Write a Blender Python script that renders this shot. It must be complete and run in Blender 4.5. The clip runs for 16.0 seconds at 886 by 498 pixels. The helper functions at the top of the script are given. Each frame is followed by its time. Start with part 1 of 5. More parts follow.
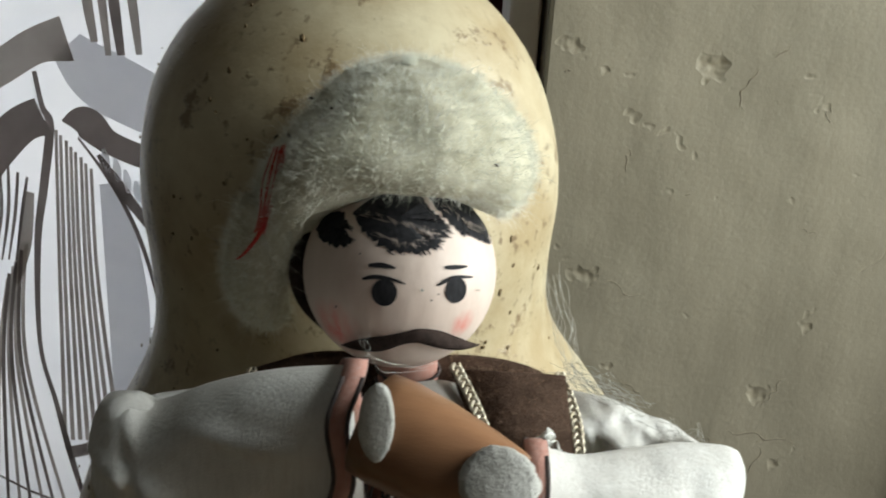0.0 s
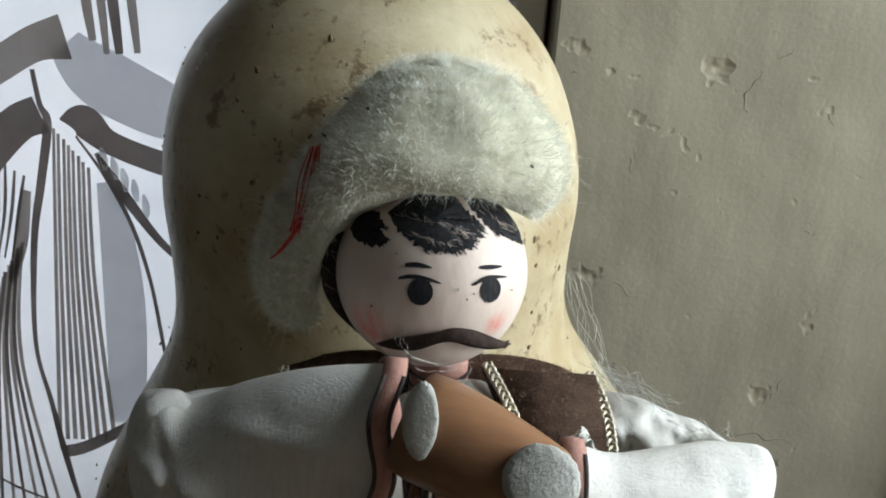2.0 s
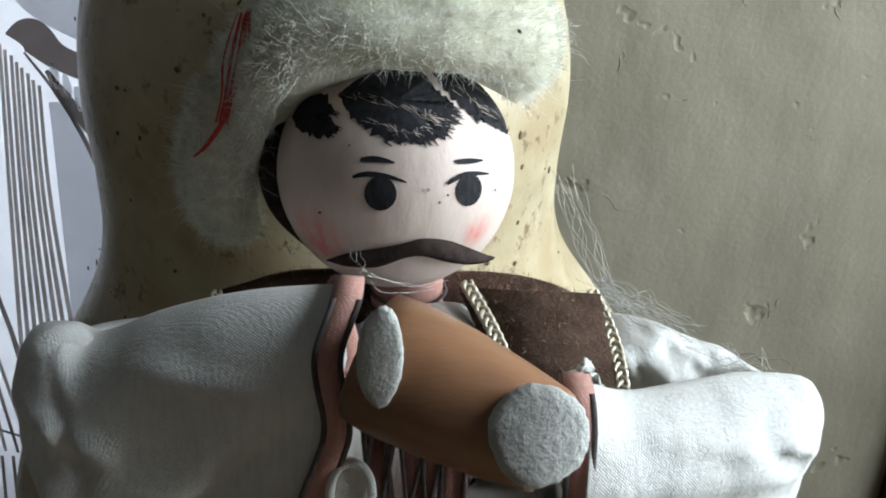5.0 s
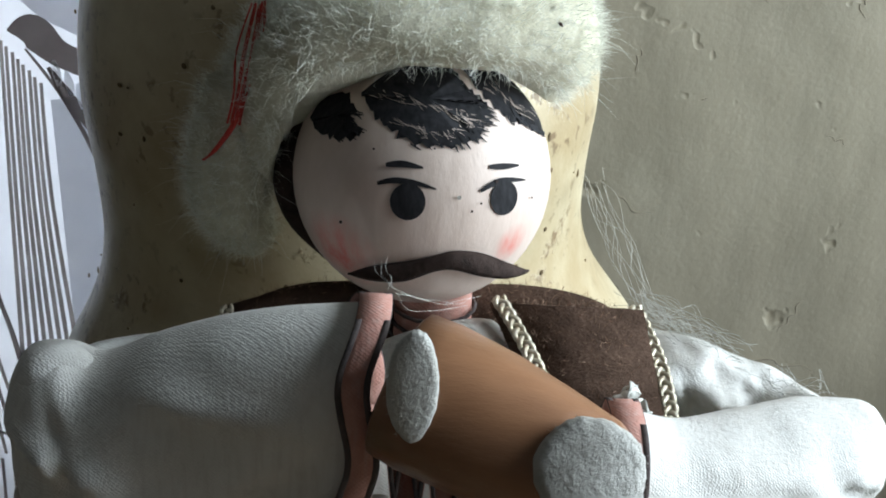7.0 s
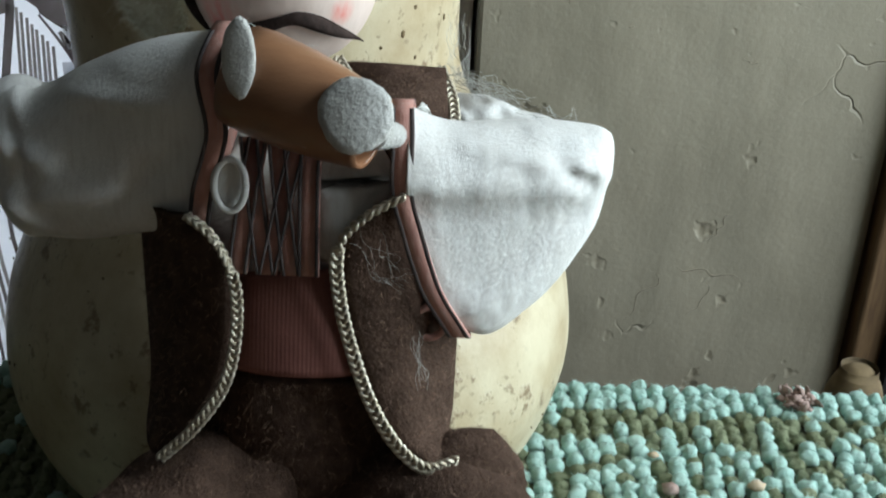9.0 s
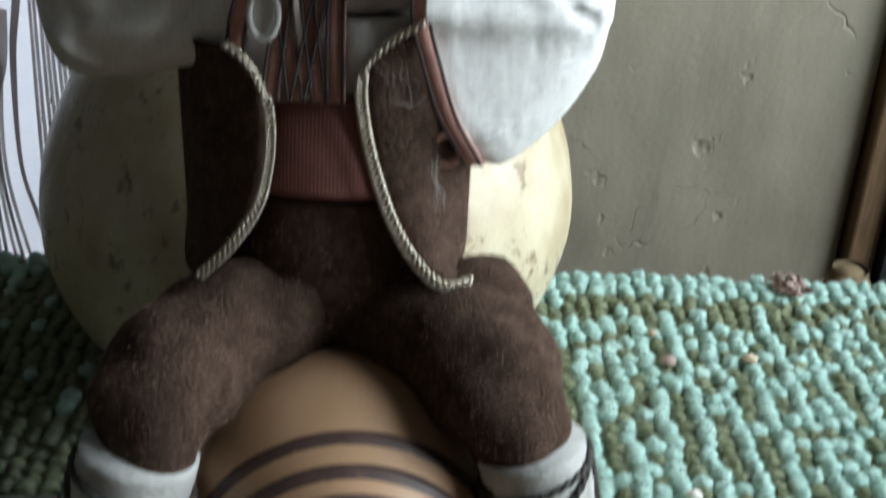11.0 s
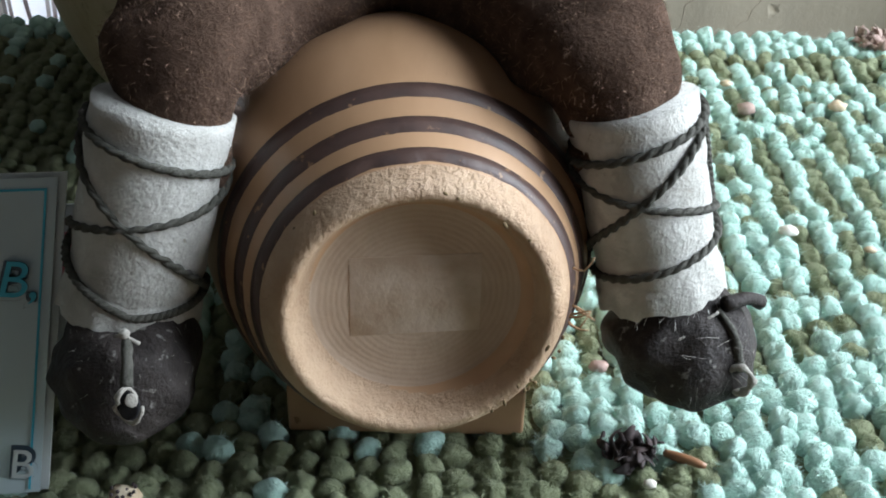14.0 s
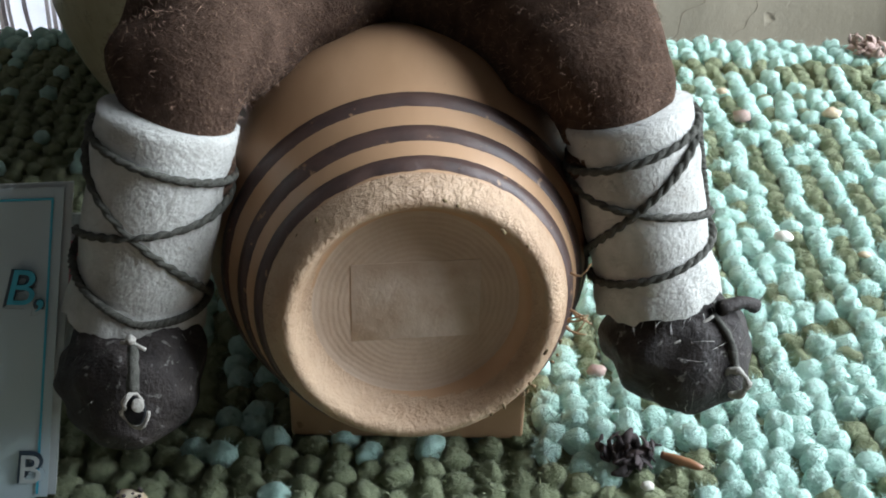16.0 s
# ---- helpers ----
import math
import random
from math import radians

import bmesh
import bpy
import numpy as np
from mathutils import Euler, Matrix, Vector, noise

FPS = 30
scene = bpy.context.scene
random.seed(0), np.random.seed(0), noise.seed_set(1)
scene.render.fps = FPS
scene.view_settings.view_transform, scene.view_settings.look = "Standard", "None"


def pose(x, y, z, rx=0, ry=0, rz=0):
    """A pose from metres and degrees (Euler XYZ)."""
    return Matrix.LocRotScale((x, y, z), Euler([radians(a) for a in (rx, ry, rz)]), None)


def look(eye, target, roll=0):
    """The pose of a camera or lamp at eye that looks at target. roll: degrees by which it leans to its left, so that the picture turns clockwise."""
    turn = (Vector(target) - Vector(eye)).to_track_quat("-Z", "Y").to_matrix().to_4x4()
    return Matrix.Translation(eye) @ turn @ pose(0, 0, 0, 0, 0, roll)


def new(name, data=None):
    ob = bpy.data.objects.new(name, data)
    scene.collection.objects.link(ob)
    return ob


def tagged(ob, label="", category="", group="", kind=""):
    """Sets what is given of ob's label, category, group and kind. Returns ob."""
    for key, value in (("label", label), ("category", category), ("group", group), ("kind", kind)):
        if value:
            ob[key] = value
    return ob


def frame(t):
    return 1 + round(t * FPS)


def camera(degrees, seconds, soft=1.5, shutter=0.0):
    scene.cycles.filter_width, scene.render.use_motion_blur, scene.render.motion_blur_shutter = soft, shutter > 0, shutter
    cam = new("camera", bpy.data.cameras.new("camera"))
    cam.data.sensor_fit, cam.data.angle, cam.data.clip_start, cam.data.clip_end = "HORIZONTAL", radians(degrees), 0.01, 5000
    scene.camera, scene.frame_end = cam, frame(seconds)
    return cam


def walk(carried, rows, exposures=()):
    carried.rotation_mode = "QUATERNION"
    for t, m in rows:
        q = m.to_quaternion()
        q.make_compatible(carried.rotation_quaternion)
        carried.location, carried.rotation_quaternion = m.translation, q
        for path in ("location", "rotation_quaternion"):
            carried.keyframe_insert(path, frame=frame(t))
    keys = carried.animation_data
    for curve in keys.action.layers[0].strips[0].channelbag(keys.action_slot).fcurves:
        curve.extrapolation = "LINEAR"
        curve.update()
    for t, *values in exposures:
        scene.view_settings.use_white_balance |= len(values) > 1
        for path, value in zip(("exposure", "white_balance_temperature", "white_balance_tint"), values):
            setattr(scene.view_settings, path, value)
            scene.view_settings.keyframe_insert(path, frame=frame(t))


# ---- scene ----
cam = camera(42.4, 16.0, soft=1.9, shutter=0.5)

PATH = [
    (0, (0.023, 0.005, 0.325), (0.032, 1.856, -0.433), 3.6),
    (0.5, (0.011, 0.004, 0.324), (0.033, 1.853, -0.439), 4.0),
    (1, (0.01, 0.005, 0.324), (0.037, 1.853, -0.442), 4.2),
    (1.5, (0.013, 0.004, 0.325), (0.044, 1.853, -0.437), 4.1),
    (2, (0.012, 0.003, 0.325), (0.045, 1.854, -0.431), 4.1),
    (2.5, (0.013, 0.0, 0.323), (0.05, 1.851, -0.433), 4.0),
    (3, (0.019, -0.004, 0.32), (0.063, 1.848, -0.435), 3.7),
    (3.2, (0.022, -0.005, 0.32), (0.077, 1.837, -0.457), 3.6),
    (5.3, (0.015, 0.059, 0.296), (0.093, 1.854, -0.583), 3.7),
    (5.5, (0.015, 0.064, 0.294), (0.089, 1.857, -0.587), 3.7),
    (6, (0.014, 0.07, 0.291), (0.085, 1.865, -0.587), 3.7),
    (6.5, (0.012, 0.069, 0.291), (0.084, 1.865, -0.587), 3.7),
    (7, (0.011, 0.066, 0.294), (0.085, 1.862, -0.584), 3.8),
    (7.5, (0.011, 0.063, 0.294), (0.086, 1.863, -0.576), 3.8),
    (8, (0.021, 0.044, 0.285), (0.084, 1.85, -0.573), 3.0),
    (8.5, (0.044, 0.005, 0.28), (0.082, 1.806, -0.589), 2.6),
    (8.7, (0.052, -0.01, 0.279), (0.082, 1.792, -0.588), 2.8),
    (10.8, (0.05, -0.06, 0.27), (0.084, 1.731, -0.621), 3.1),
    (11, (0.049, -0.063, 0.258), (0.082, 1.713, -0.661), 2.7),
    (11.5, (0.044, -0.067, 0.234), (0.075, 1.682, -0.735), 2.2),
    (12, (0.045, -0.067, 0.21), (0.081, 1.646, -0.822), 1.8),
    (12.5, (0.043, -0.063, 0.193), (0.062, 1.624, -0.881), 1.6),
    (13, (0.037, -0.055, 0.189), (0.05, 1.624, -0.897), 1.7),
    (13.5, (0.037, -0.049, 0.188), (0.052, 1.627, -0.903), 1.7),
    (14, (0.037, -0.048, 0.188), (0.054, 1.629, -0.902), 1.7),
    (14.5, (0.038, -0.051, 0.19), (0.055, 1.631, -0.893), 1.6),
    (15, (0.038, -0.051, 0.19), (0.055, 1.632, -0.89), 1.6),
    (15.5, (0.038, -0.051, 0.189), (0.054, 1.633, -0.89), 1.4),
    (16, (0.037, -0.052, 0.19), (0.054, 1.633, -0.887), 1.4),
]
EXPOSURES = [(0.0, -0.55, 7400, 10), (0.7, -0.5, 7200, 10), (1.5, -0.5, 7100, 10), (3.0, -0.48, 6500, 10), (5.5, -0.3, 6500, 10), (7.5, -0.3, 6500, 9), (8.5, -0.6, 6500, 7), (11.0, -0.42, 6500, 10), (12.0, -0.05, 6500, 11), (12.7, 0.17, 6500, 12), (14.0, 0.24, 6500, 13), (16.0, 0.24, 6500, 13)]
walk(cam, [(t, look(eye, target, roll)) for t, eye, target, roll in PATH], EXPOSURES)

# ---- world, window light ----
world = bpy.data.worlds.new("world")
scene.world = world
world.use_nodes = True
wn = world.node_tree
sky = wn.nodes.new("ShaderNodeTexSky")
sky.sky_type, sky.sun_disc, sky.sun_elevation, sky.sun_rotation = "NISHITA", False, radians(35), radians(70)
wn.links.new(sky.outputs[0], wn.nodes["Background"].inputs[0])
wn.nodes["Background"].inputs[1].default_value = 0.1


def area_lamp(name, m, sx, sy, watts, colour):
    data = bpy.data.lights.new(name, "AREA")
    data.shape, data.size, data.size_y, data.energy, data.color = "RECTANGLE", sx, sy, watts, colour
    ob = new(name, data)
    ob.matrix_world = m
    return ob


WIN_X, WIN_Y0, WIN_Y1, WIN_Z0, WIN_Z1 = 0.86, -0.18, 0.6, 0.06, 1.0
area_lamp("window_daylight", look((WIN_X + 0.05, (WIN_Y0 + WIN_Y1) / 2, (WIN_Z0 + WIN_Z1) / 2), (0, 0.2, 0.3)), WIN_Y1 - WIN_Y0 - 0.06, WIN_Z1 - WIN_Z0 - 0.06, 33.0, (0.8, 0.92, 1.0))
# added lamp, unseen behind the curtain, that brightens the cloth from the back
area_lamp("curtain_backlight", look((-0.36, 1.19, -0.1), (-0.36, 0.0, -0.1)), 0.54, 0.86, 9.5, (0.84, 0.93, 1.0))


# ---- materials ----
def mat(name, base, rough=0.7, second=None, scale=60.0, detail=6.0, bump=0.2, bump_scale=300.0, bump_dist=0.0006, metal=0.0,
        spots=None, spot_scale=150.0, spot_cut=0.68, stretch=None, sheen=0.0, sub=0.0, extra=None, spec=0.5):
    """Noise-mixed surface: two colours, specks, bump and optional extra layers."""
    m = bpy.data.materials.new(name)
    m.use_nodes = True
    nt = m.node_tree
    b = nt.nodes["Principled BSDF"]
    tc = nt.nodes.new("ShaderNodeTexCoord")
    src = tc.outputs["Object"]
    if stretch:
        mp = nt.nodes.new("ShaderNodeMapping")
        mp.inputs["Scale"].default_value = stretch
        nt.links.new(src, mp.inputs["Vector"])
        src = mp.outputs[0]

    def noise_node(sc, det=6.0, rou=0.6):
        n = nt.nodes.new("ShaderNodeTexNoise")
        n.inputs["Scale"].default_value, n.inputs["Detail"].default_value, n.inputs["Roughness"].default_value = sc, det, rou
        nt.links.new(src, n.inputs["Vector"])
        return n.outputs["Fac"]

    def ramp(fac, lo, hi):
        r = nt.nodes.new("ShaderNodeMapRange")
        r.inputs["From Min"].default_value, r.inputs["From Max"].default_value = lo, hi
        nt.links.new(fac, r.inputs["Value"])
        return r.outputs[0]

    def mix(fac, a, c):
        x = nt.nodes.new("ShaderNodeMix")
        x.data_type = "RGBA"
        for sock, v in ((x.inputs[0], fac), (x.inputs[6], a), (x.inputs[7], c)):
            if isinstance(v, (tuple, float)):
                sock.default_value = (*v, 1) if isinstance(v, tuple) else v
            else:
                nt.links.new(v, sock)
        return x.outputs[2]

    col = base
    if second:
        col = mix(ramp(noise_node(scale, detail), 0.35, 0.65), base, second)
    if spots:
        col = mix(ramp(noise_node(spot_scale, 3.0), spot_cut, spot_cut + 0.05), col, spots)
    height = noise_node(bump_scale, 5.0, 0.7)
    if extra:
        col, height = extra(nt, src, col, height, noise_node, ramp, mix)
    if isinstance(col, tuple):
        b.inputs["Base Color"].default_value = (*col, 1)
    else:
        nt.links.new(col, b.inputs["Base Color"])
    b.inputs["Roughness"].default_value, b.inputs["Metallic"].default_value = rough, metal
    b.inputs["Sheen Weight"].default_value = sheen
    b.inputs["Specular IOR Level"].default_value = spec
    b.inputs["Subsurface Weight"].default_value = sub
    b.inputs["Subsurface Radius"].default_value = (0.003, 0.002, 0.001)
    bp = nt.nodes.new("ShaderNodeBump")
    bp.inputs["Strength"].default_value, bp.inputs["Distance"].default_value = bump, bump_dist
    nt.links.new(height, bp.inputs["Height"])
    nt.links.new(bp.outputs[0], b.inputs["Normal"])
    return m


def let_through(m, share):
    """Thin cloth: part of the light passes."""
    nt = m.node_tree
    b = nt.nodes["Principled BSDF"]
    tr, mx = nt.nodes.new("ShaderNodeBsdfTranslucent"), nt.nodes.new("ShaderNodeMixShader")
    mx.inputs[0].default_value = share
    for link in list(b.inputs["Base Color"].links):
        nt.links.new(link.from_socket, tr.inputs["Color"])
    nt.links.new(b.outputs[0], mx.inputs[1])
    nt.links.new(tr.outputs[0], mx.inputs[2])
    nt.links.new(mx.outputs[0], nt.nodes["Material Output"].inputs["Surface"])


def math_node(nt, op, a, c=None):
    n = nt.nodes.new("ShaderNodeMath")
    n.operation = op
    for sock, v in zip(n.inputs, (a, c)):
        if isinstance(v, (int, float)):
            sock.default_value = v
        elif v is not None:
            nt.links.new(v, sock)
    return n.outputs[0]


def plaster_extra(nt, src, col, height, noise_node, ramp, mix):
    """Old oil paint over plaster: cracks in patches, flaked pits and soft trowel waves."""
    warp = nt.nodes.new("ShaderNodeVectorMath")
    warp.operation = "ADD"
    wob = nt.nodes.new("ShaderNodeTexNoise")
    wob.inputs["Scale"].default_value = 35
    nt.links.new(src, wob.inputs["Vector"])
    sc = nt.nodes.new("ShaderNodeVectorMath")
    sc.operation, sc.inputs[3].default_value = "SCALE", 0.03
    nt.links.new(wob.outputs["Color"], sc.inputs[0])
    nt.links.new(src, warp.inputs[0])
    nt.links.new(sc.outputs[0], warp.inputs[1])
    v = nt.nodes.new("ShaderNodeTexVoronoi")
    v.feature, v.inputs["Scale"].default_value = "DISTANCE_TO_EDGE", 22
    nt.links.new(warp.outputs[0], v.inputs["Vector"])
    crack = ramp(v.outputs["Distance"], 0.022, 0.0)
    where = ramp(noise_node(7.0, 2.0), 0.6, 0.72)
    crack = math_node(nt, "MULTIPLY", crack, where)
    pits = ramp(noise_node(26.0, 3.0), 0.64, 0.76)
    mp = nt.nodes.new("ShaderNodeMapping")
    mp.inputs["Scale"].default_value = (1.0, 1.0, 0.28)
    nt.links.new(src, mp.inputs["Vector"])
    smear = nt.nodes.new("ShaderNodeTexNoise")
    smear.inputs["Scale"].default_value, smear.inputs["Detail"].default_value = 26.0, 3.0
    nt.links.new(mp.outputs[0], smear.inputs["Vector"])
    waves = math_node(nt, "ADD", math_node(nt, "MULTIPLY", noise_node(8.0, 2.0), 1.2), math_node(nt, "MULTIPLY", smear.outputs["Fac"], 0.26))
    col = mix(ramp(smear.outputs["Fac"], 0.4, 0.75), col, (0.35, 0.305, 0.225))
    h = math_node(nt, "ADD", math_node(nt, "MULTIPLY", height, 0.1), waves)
    h = math_node(nt, "SUBTRACT", h, math_node(nt, "MULTIPLY", crack, 0.5))
    h = math_node(nt, "SUBTRACT", h, math_node(nt, "MULTIPLY", pits, 0.45))
    col = mix(math_node(nt, "MULTIPLY", crack, 0.3), col, (0.12, 0.1, 0.07))
    col = mix(math_node(nt, "MULTIPLY", pits, 0.35), col, (0.3, 0.24, 0.15))
    return col, h


def gourd_extra(nt, src, col, height, noise_node, ramp, mix):
    """Brown scabs and dust over the dry skin."""
    scab = ramp(noise_node(75.0, 6.0, 0.7), 0.585, 0.65)
    fine = ramp(noise_node(260.0, 3.0), 0.59, 0.65)
    zone = ramp(noise_node(16.0, 2.0), 0.42, 0.62)
    col = mix(math_node(nt, "MULTIPLY", scab, 0.7), col, (0.16, 0.09, 0.04))
    col = mix(math_node(nt, "MULTIPLY", math_node(nt, "MULTIPLY", fine, zone), 0.7), col, (0.14, 0.08, 0.04))
    return col, math_node(nt, "ADD", height, math_node(nt, "MULTIPLY", scab, 1.2))


def weave_extra(freq):
    def run(nt, src, col, height, noise_node, ramp, mix):
        sep = nt.nodes.new("ShaderNodeSeparateXYZ")
        nt.links.new(src, sep.inputs[0])
        d1 = math_node(nt, "SINE", math_node(nt, "MULTIPLY", math_node(nt, "ADD", sep.outputs[0], sep.outputs[1]), freq))
        d2 = math_node(nt, "SINE", math_node(nt, "MULTIPLY", sep.outputs[2], freq))
        w = math_node(nt, "MULTIPLY", d1, d2)
        rumple = math_node(nt, "MULTIPLY", noise_node(150.0, 3.0), 0.75)
        height = math_node(nt, "ADD", height, rumple)
        thread = nt.nodes.new("ShaderNodeMapping")
        thread.inputs["Scale"].default_value = (1.0, 1.0, 0.12)
        nt.links.new(src, thread.inputs["Vector"])
        slub = nt.nodes.new("ShaderNodeTexNoise")
        slub.inputs["Scale"].default_value, slub.inputs["Detail"].default_value = 900.0, 3.0
        nt.links.new(thread.outputs[0], slub.inputs["Vector"])
        col = mix(math_node(nt, "MULTIPLY", ramp(slub.outputs["Fac"], 0.45, 0.75), 0.3), col, (0.45, 0.41, 0.37))
        return col, math_node(nt, "ADD", height, math_node(nt, "MULTIPLY", w, 0.11))
    return run


def rib_extra(freq, axis):
    def run(nt, src, col, height, noise_node, ramp, mix):
        sep = nt.nodes.new("ShaderNodeSeparateXYZ")
        nt.links.new(src, sep.inputs[0])
        w = math_node(nt, "SINE", math_node(nt, "MULTIPLY", sep.outputs[axis], freq))
        return col, math_node(nt, "ADD", math_node(nt, "MULTIPLY", height, 0.4), math_node(nt, "MULTIPLY", w, 0.05))
    return run


def head_extra(nt, src, col, height, noise_node, ramp, mix):
    """Rouged cheeks, brushed on unevenly."""
    here = nt.nodes.new("ShaderNodeTexCoord").outputs["Object"]
    for place, size in ((CHEEK_R, 0.0042), (CHEEK_L, 0.009)):
        d = nt.nodes.new("ShaderNodeVectorMath")
        d.operation = "DISTANCE"
        nt.links.new(here, d.inputs[0])
        d.inputs[1].default_value = place
        f = ramp(d.outputs["Value"], size, size * 0.2)
        f = math_node(nt, "MULTIPLY", f, ramp(noise_node(420.0, 3.0), 0.25, 0.75))
        col = mix(f, col, (0.72, 0.13, 0.1))
    return col, height


def ring_extra(nt, src, col, height, noise_node, ramp, mix):
    """Turning grooves round the barrel's axis."""
    d = nt.nodes.new("ShaderNodeVectorMath")
    d.operation = "DISTANCE"
    nt.links.new(src, d.inputs[0])
    d.inputs[1].default_value = (0.0338, 0.143, 0.0519)
    w = math_node(nt, "SINE", math_node(nt, "ADD", math_node(nt, "MULTIPLY", d.outputs["Value"], 5200.0), math_node(nt, "MULTIPLY", noise_node(110.0), 9.0)))
    soft = math_node(nt, "MULTIPLY", ramp(w, -1.0, 1.0), 0.16)
    return mix(soft, col, (0.3, 0.19, 0.11)), math_node(nt, "ADD", height, math_node(nt, "MULTIPLY", w, 0.07))


HEAD, HEAD_R = Vector((0.0142, 0.2575, 0.2152)), 0.0232
FACE = Vector((-0.01, -0.93, 0.37)).normalized()
FACE_R = FACE.cross(Vector((0.02, 0, 1))).normalized() * -1
FACE_U = FACE_R.cross(FACE).normalized() * -1
if FACE_R.x < 0:
    FACE_R = -FACE_R
if FACE_U.z < 0:
    FACE_U = -FACE_U


def on_face(u, v, lift=0.0):
    """The point of the head at u to the right and v up across the face, in head radii."""
    w = math.sqrt(max(0.0, 1 - u * u - v * v))
    return HEAD + (FACE_R * u + FACE_U * v + FACE * w) * (HEAD_R + lift)


CHEEK_R, CHEEK_L = on_face(0.69, -0.45), on_face(-0.56, -0.62)

M_PLASTER = mat("painted_plaster", (0.3, 0.264, 0.195), 0.6, (0.262, 0.228, 0.165), 12, 5, 0.9, 160, 0.0045, extra=plaster_extra)
M_CRACK = mat("bared_plaster_crack", (0.23, 0.19, 0.135), 0.9, (0.17, 0.14, 0.1), 200, 5, 0.5, 500)
M_TRIM = mat("pinkish_white_gloss_paint", (0.7, 0.62, 0.58), 0.4, (0.62, 0.54, 0.5), 30, 5, 0.2, 120)
M_BROWNWOOD = mat("brown_varnished_wood", (0.2, 0.12, 0.06), 0.5, (0.13, 0.075, 0.04), 60, 6, 0.3, 200, stretch=(6, 6, 0.6))
M_BLACK = mat("black_lacquer", (0.02, 0.02, 0.02), 0.4, (0.03, 0.028, 0.026), 30, 4)
M_RED_CLOTH = mat("dark_red_cloth", (0.12, 0.02, 0.03), 0.9, (0.07, 0.012, 0.02), 40, 4, 0.4, 900)
M_ROOM = mat("room_wall_paint", (0.14, 0.133, 0.122), 0.85, (0.11, 0.104, 0.096), 4, 5, 0.2, 60)
M_FLOOR = mat("dark_floor_boards", (0.16, 0.1, 0.06), 0.6, (0.11, 0.07, 0.04), 6, 5, 0.2, 60)
M_CURTAIN = mat("white_curtain_cotton", (0.82, 0.82, 0.84), 0.9, (0.76, 0.77, 0.8), 8, 3, 0.2, 900)
M_PRINT_DARK = mat("dark_grey_brown_print", (0.19, 0.16, 0.15), 0.9, (0.23, 0.2, 0.185), 20, 3, 0.2, 900)
M_PRINT_TAUPE = mat("taupe_print", (0.36, 0.32, 0.29), 0.9, (0.42, 0.38, 0.35), 20, 3, 0.2, 900)
M_PRINT_GREY = mat("light_grey_print", (0.73, 0.73, 0.75), 0.9, (0.69, 0.69, 0.72), 20, 3, 0.2, 900)
for cloth in (M_CURTAIN, M_PRINT_DARK, M_PRINT_TAUPE, M_PRINT_GREY):
    let_through(cloth, 0.5)
M_GOURD = mat("dried_gourd_skin", (0.42, 0.325, 0.19), 0.36, (0.62, 0.545, 0.38), 30, 6, 0.25, 90, 0.0012, extra=gourd_extra)
M_STEM = mat("dry_gourd_stem", (0.2, 0.14, 0.07), 0.9, (0.12, 0.08, 0.04), 90, 6, 0.6, 300)
M_TEAL = mat("mint_wool_yarn", (0.385, 0.59, 0.515), 0.95, (0.49, 0.68, 0.605), 110, 5, 1.0, 700, 0.0014, sheen=0.2, spec=0.02)
M_OLIVE = mat("olive_wool_yarn", (0.18, 0.205, 0.118), 0.95, (0.26, 0.285, 0.175), 110, 5, 1.0, 700, 0.0014, sheen=0.1, spec=0.02)
M_TEAL_FUZZ = mat("mint_wool_fuzz", (0.58, 0.76, 0.69), 0.9, (0.49, 0.68, 0.61), 110, 3, spec=0.05)
M_OLIVE_FUZZ = mat("olive_wool_fuzz", (0.25, 0.275, 0.17), 0.9, (0.31, 0.34, 0.22), 110, 3, spec=0.05)
M_HEAD = mat("pale_painted_wood", (0.66, 0.53, 0.46), 0.5, (0.73, 0.6, 0.53), 240, 6, 0.22, 420, stretch=(1, 1, 0.35), extra=head_extra, spots=(0.35, 0.22, 0.16), spot_scale=230, spot_cut=0.745)
M_INK = mat("black_paint", (0.016, 0.016, 0.018), 0.75, (0.032, 0.032, 0.036), 900, 4, 0.1, 900, stretch=(1, 1, 0.4), spec=0.12)
M_FELT = mat("brown_wool_felt", (0.056, 0.034, 0.024), 1.0, (0.1, 0.062, 0.045), 200, 6, 1.0, 900, 0.001, spec=0.1)
M_FELT_FIBRE = mat("brown_felt_fibres", (0.19, 0.112, 0.075), 0.8, (0.33, 0.21, 0.145), 300, 3)
M_MUSTACHE = mat("dark_brown_leather", (0.02, 0.013, 0.011), 0.85, (0.048, 0.032, 0.027), 400, 5, 0.6, 900, spec=0.15)
M_LINEN = mat("white_linen", (0.76, 0.755, 0.73), 0.85, (0.67, 0.655, 0.62), 60, 8, 0.6, 1100, 0.0005, extra=weave_extra(8600.0), spots=(0.42, 0.36, 0.3), spot_scale=260, spot_cut=0.75)
M_WHITEFELT = mat("white_felt", (0.54, 0.535, 0.505), 0.95, (0.34, 0.33, 0.3), 95, 8, 0.8, 700, 0.0009, sheen=0.2, spots=(0.3, 0.27, 0.23), spot_scale=240, spot_cut=0.68)
M_FUR = mat("grey_white_fur", (0.92, 0.93, 0.88), 0.7, (0.8, 0.81, 0.73), 90, 4, 0.2, 500)
let_through(M_FUR, 0.35)
M_FURBASE = mat("fur_backing", (0.66, 0.63, 0.5), 0.95, (0.48, 0.45, 0.33), 200, 5, 0.6, 800)
M_REDTHREAD = mat("red_thread", (0.62, 0.06, 0.04), 0.8, (0.5, 0.05, 0.04), 300, 3)
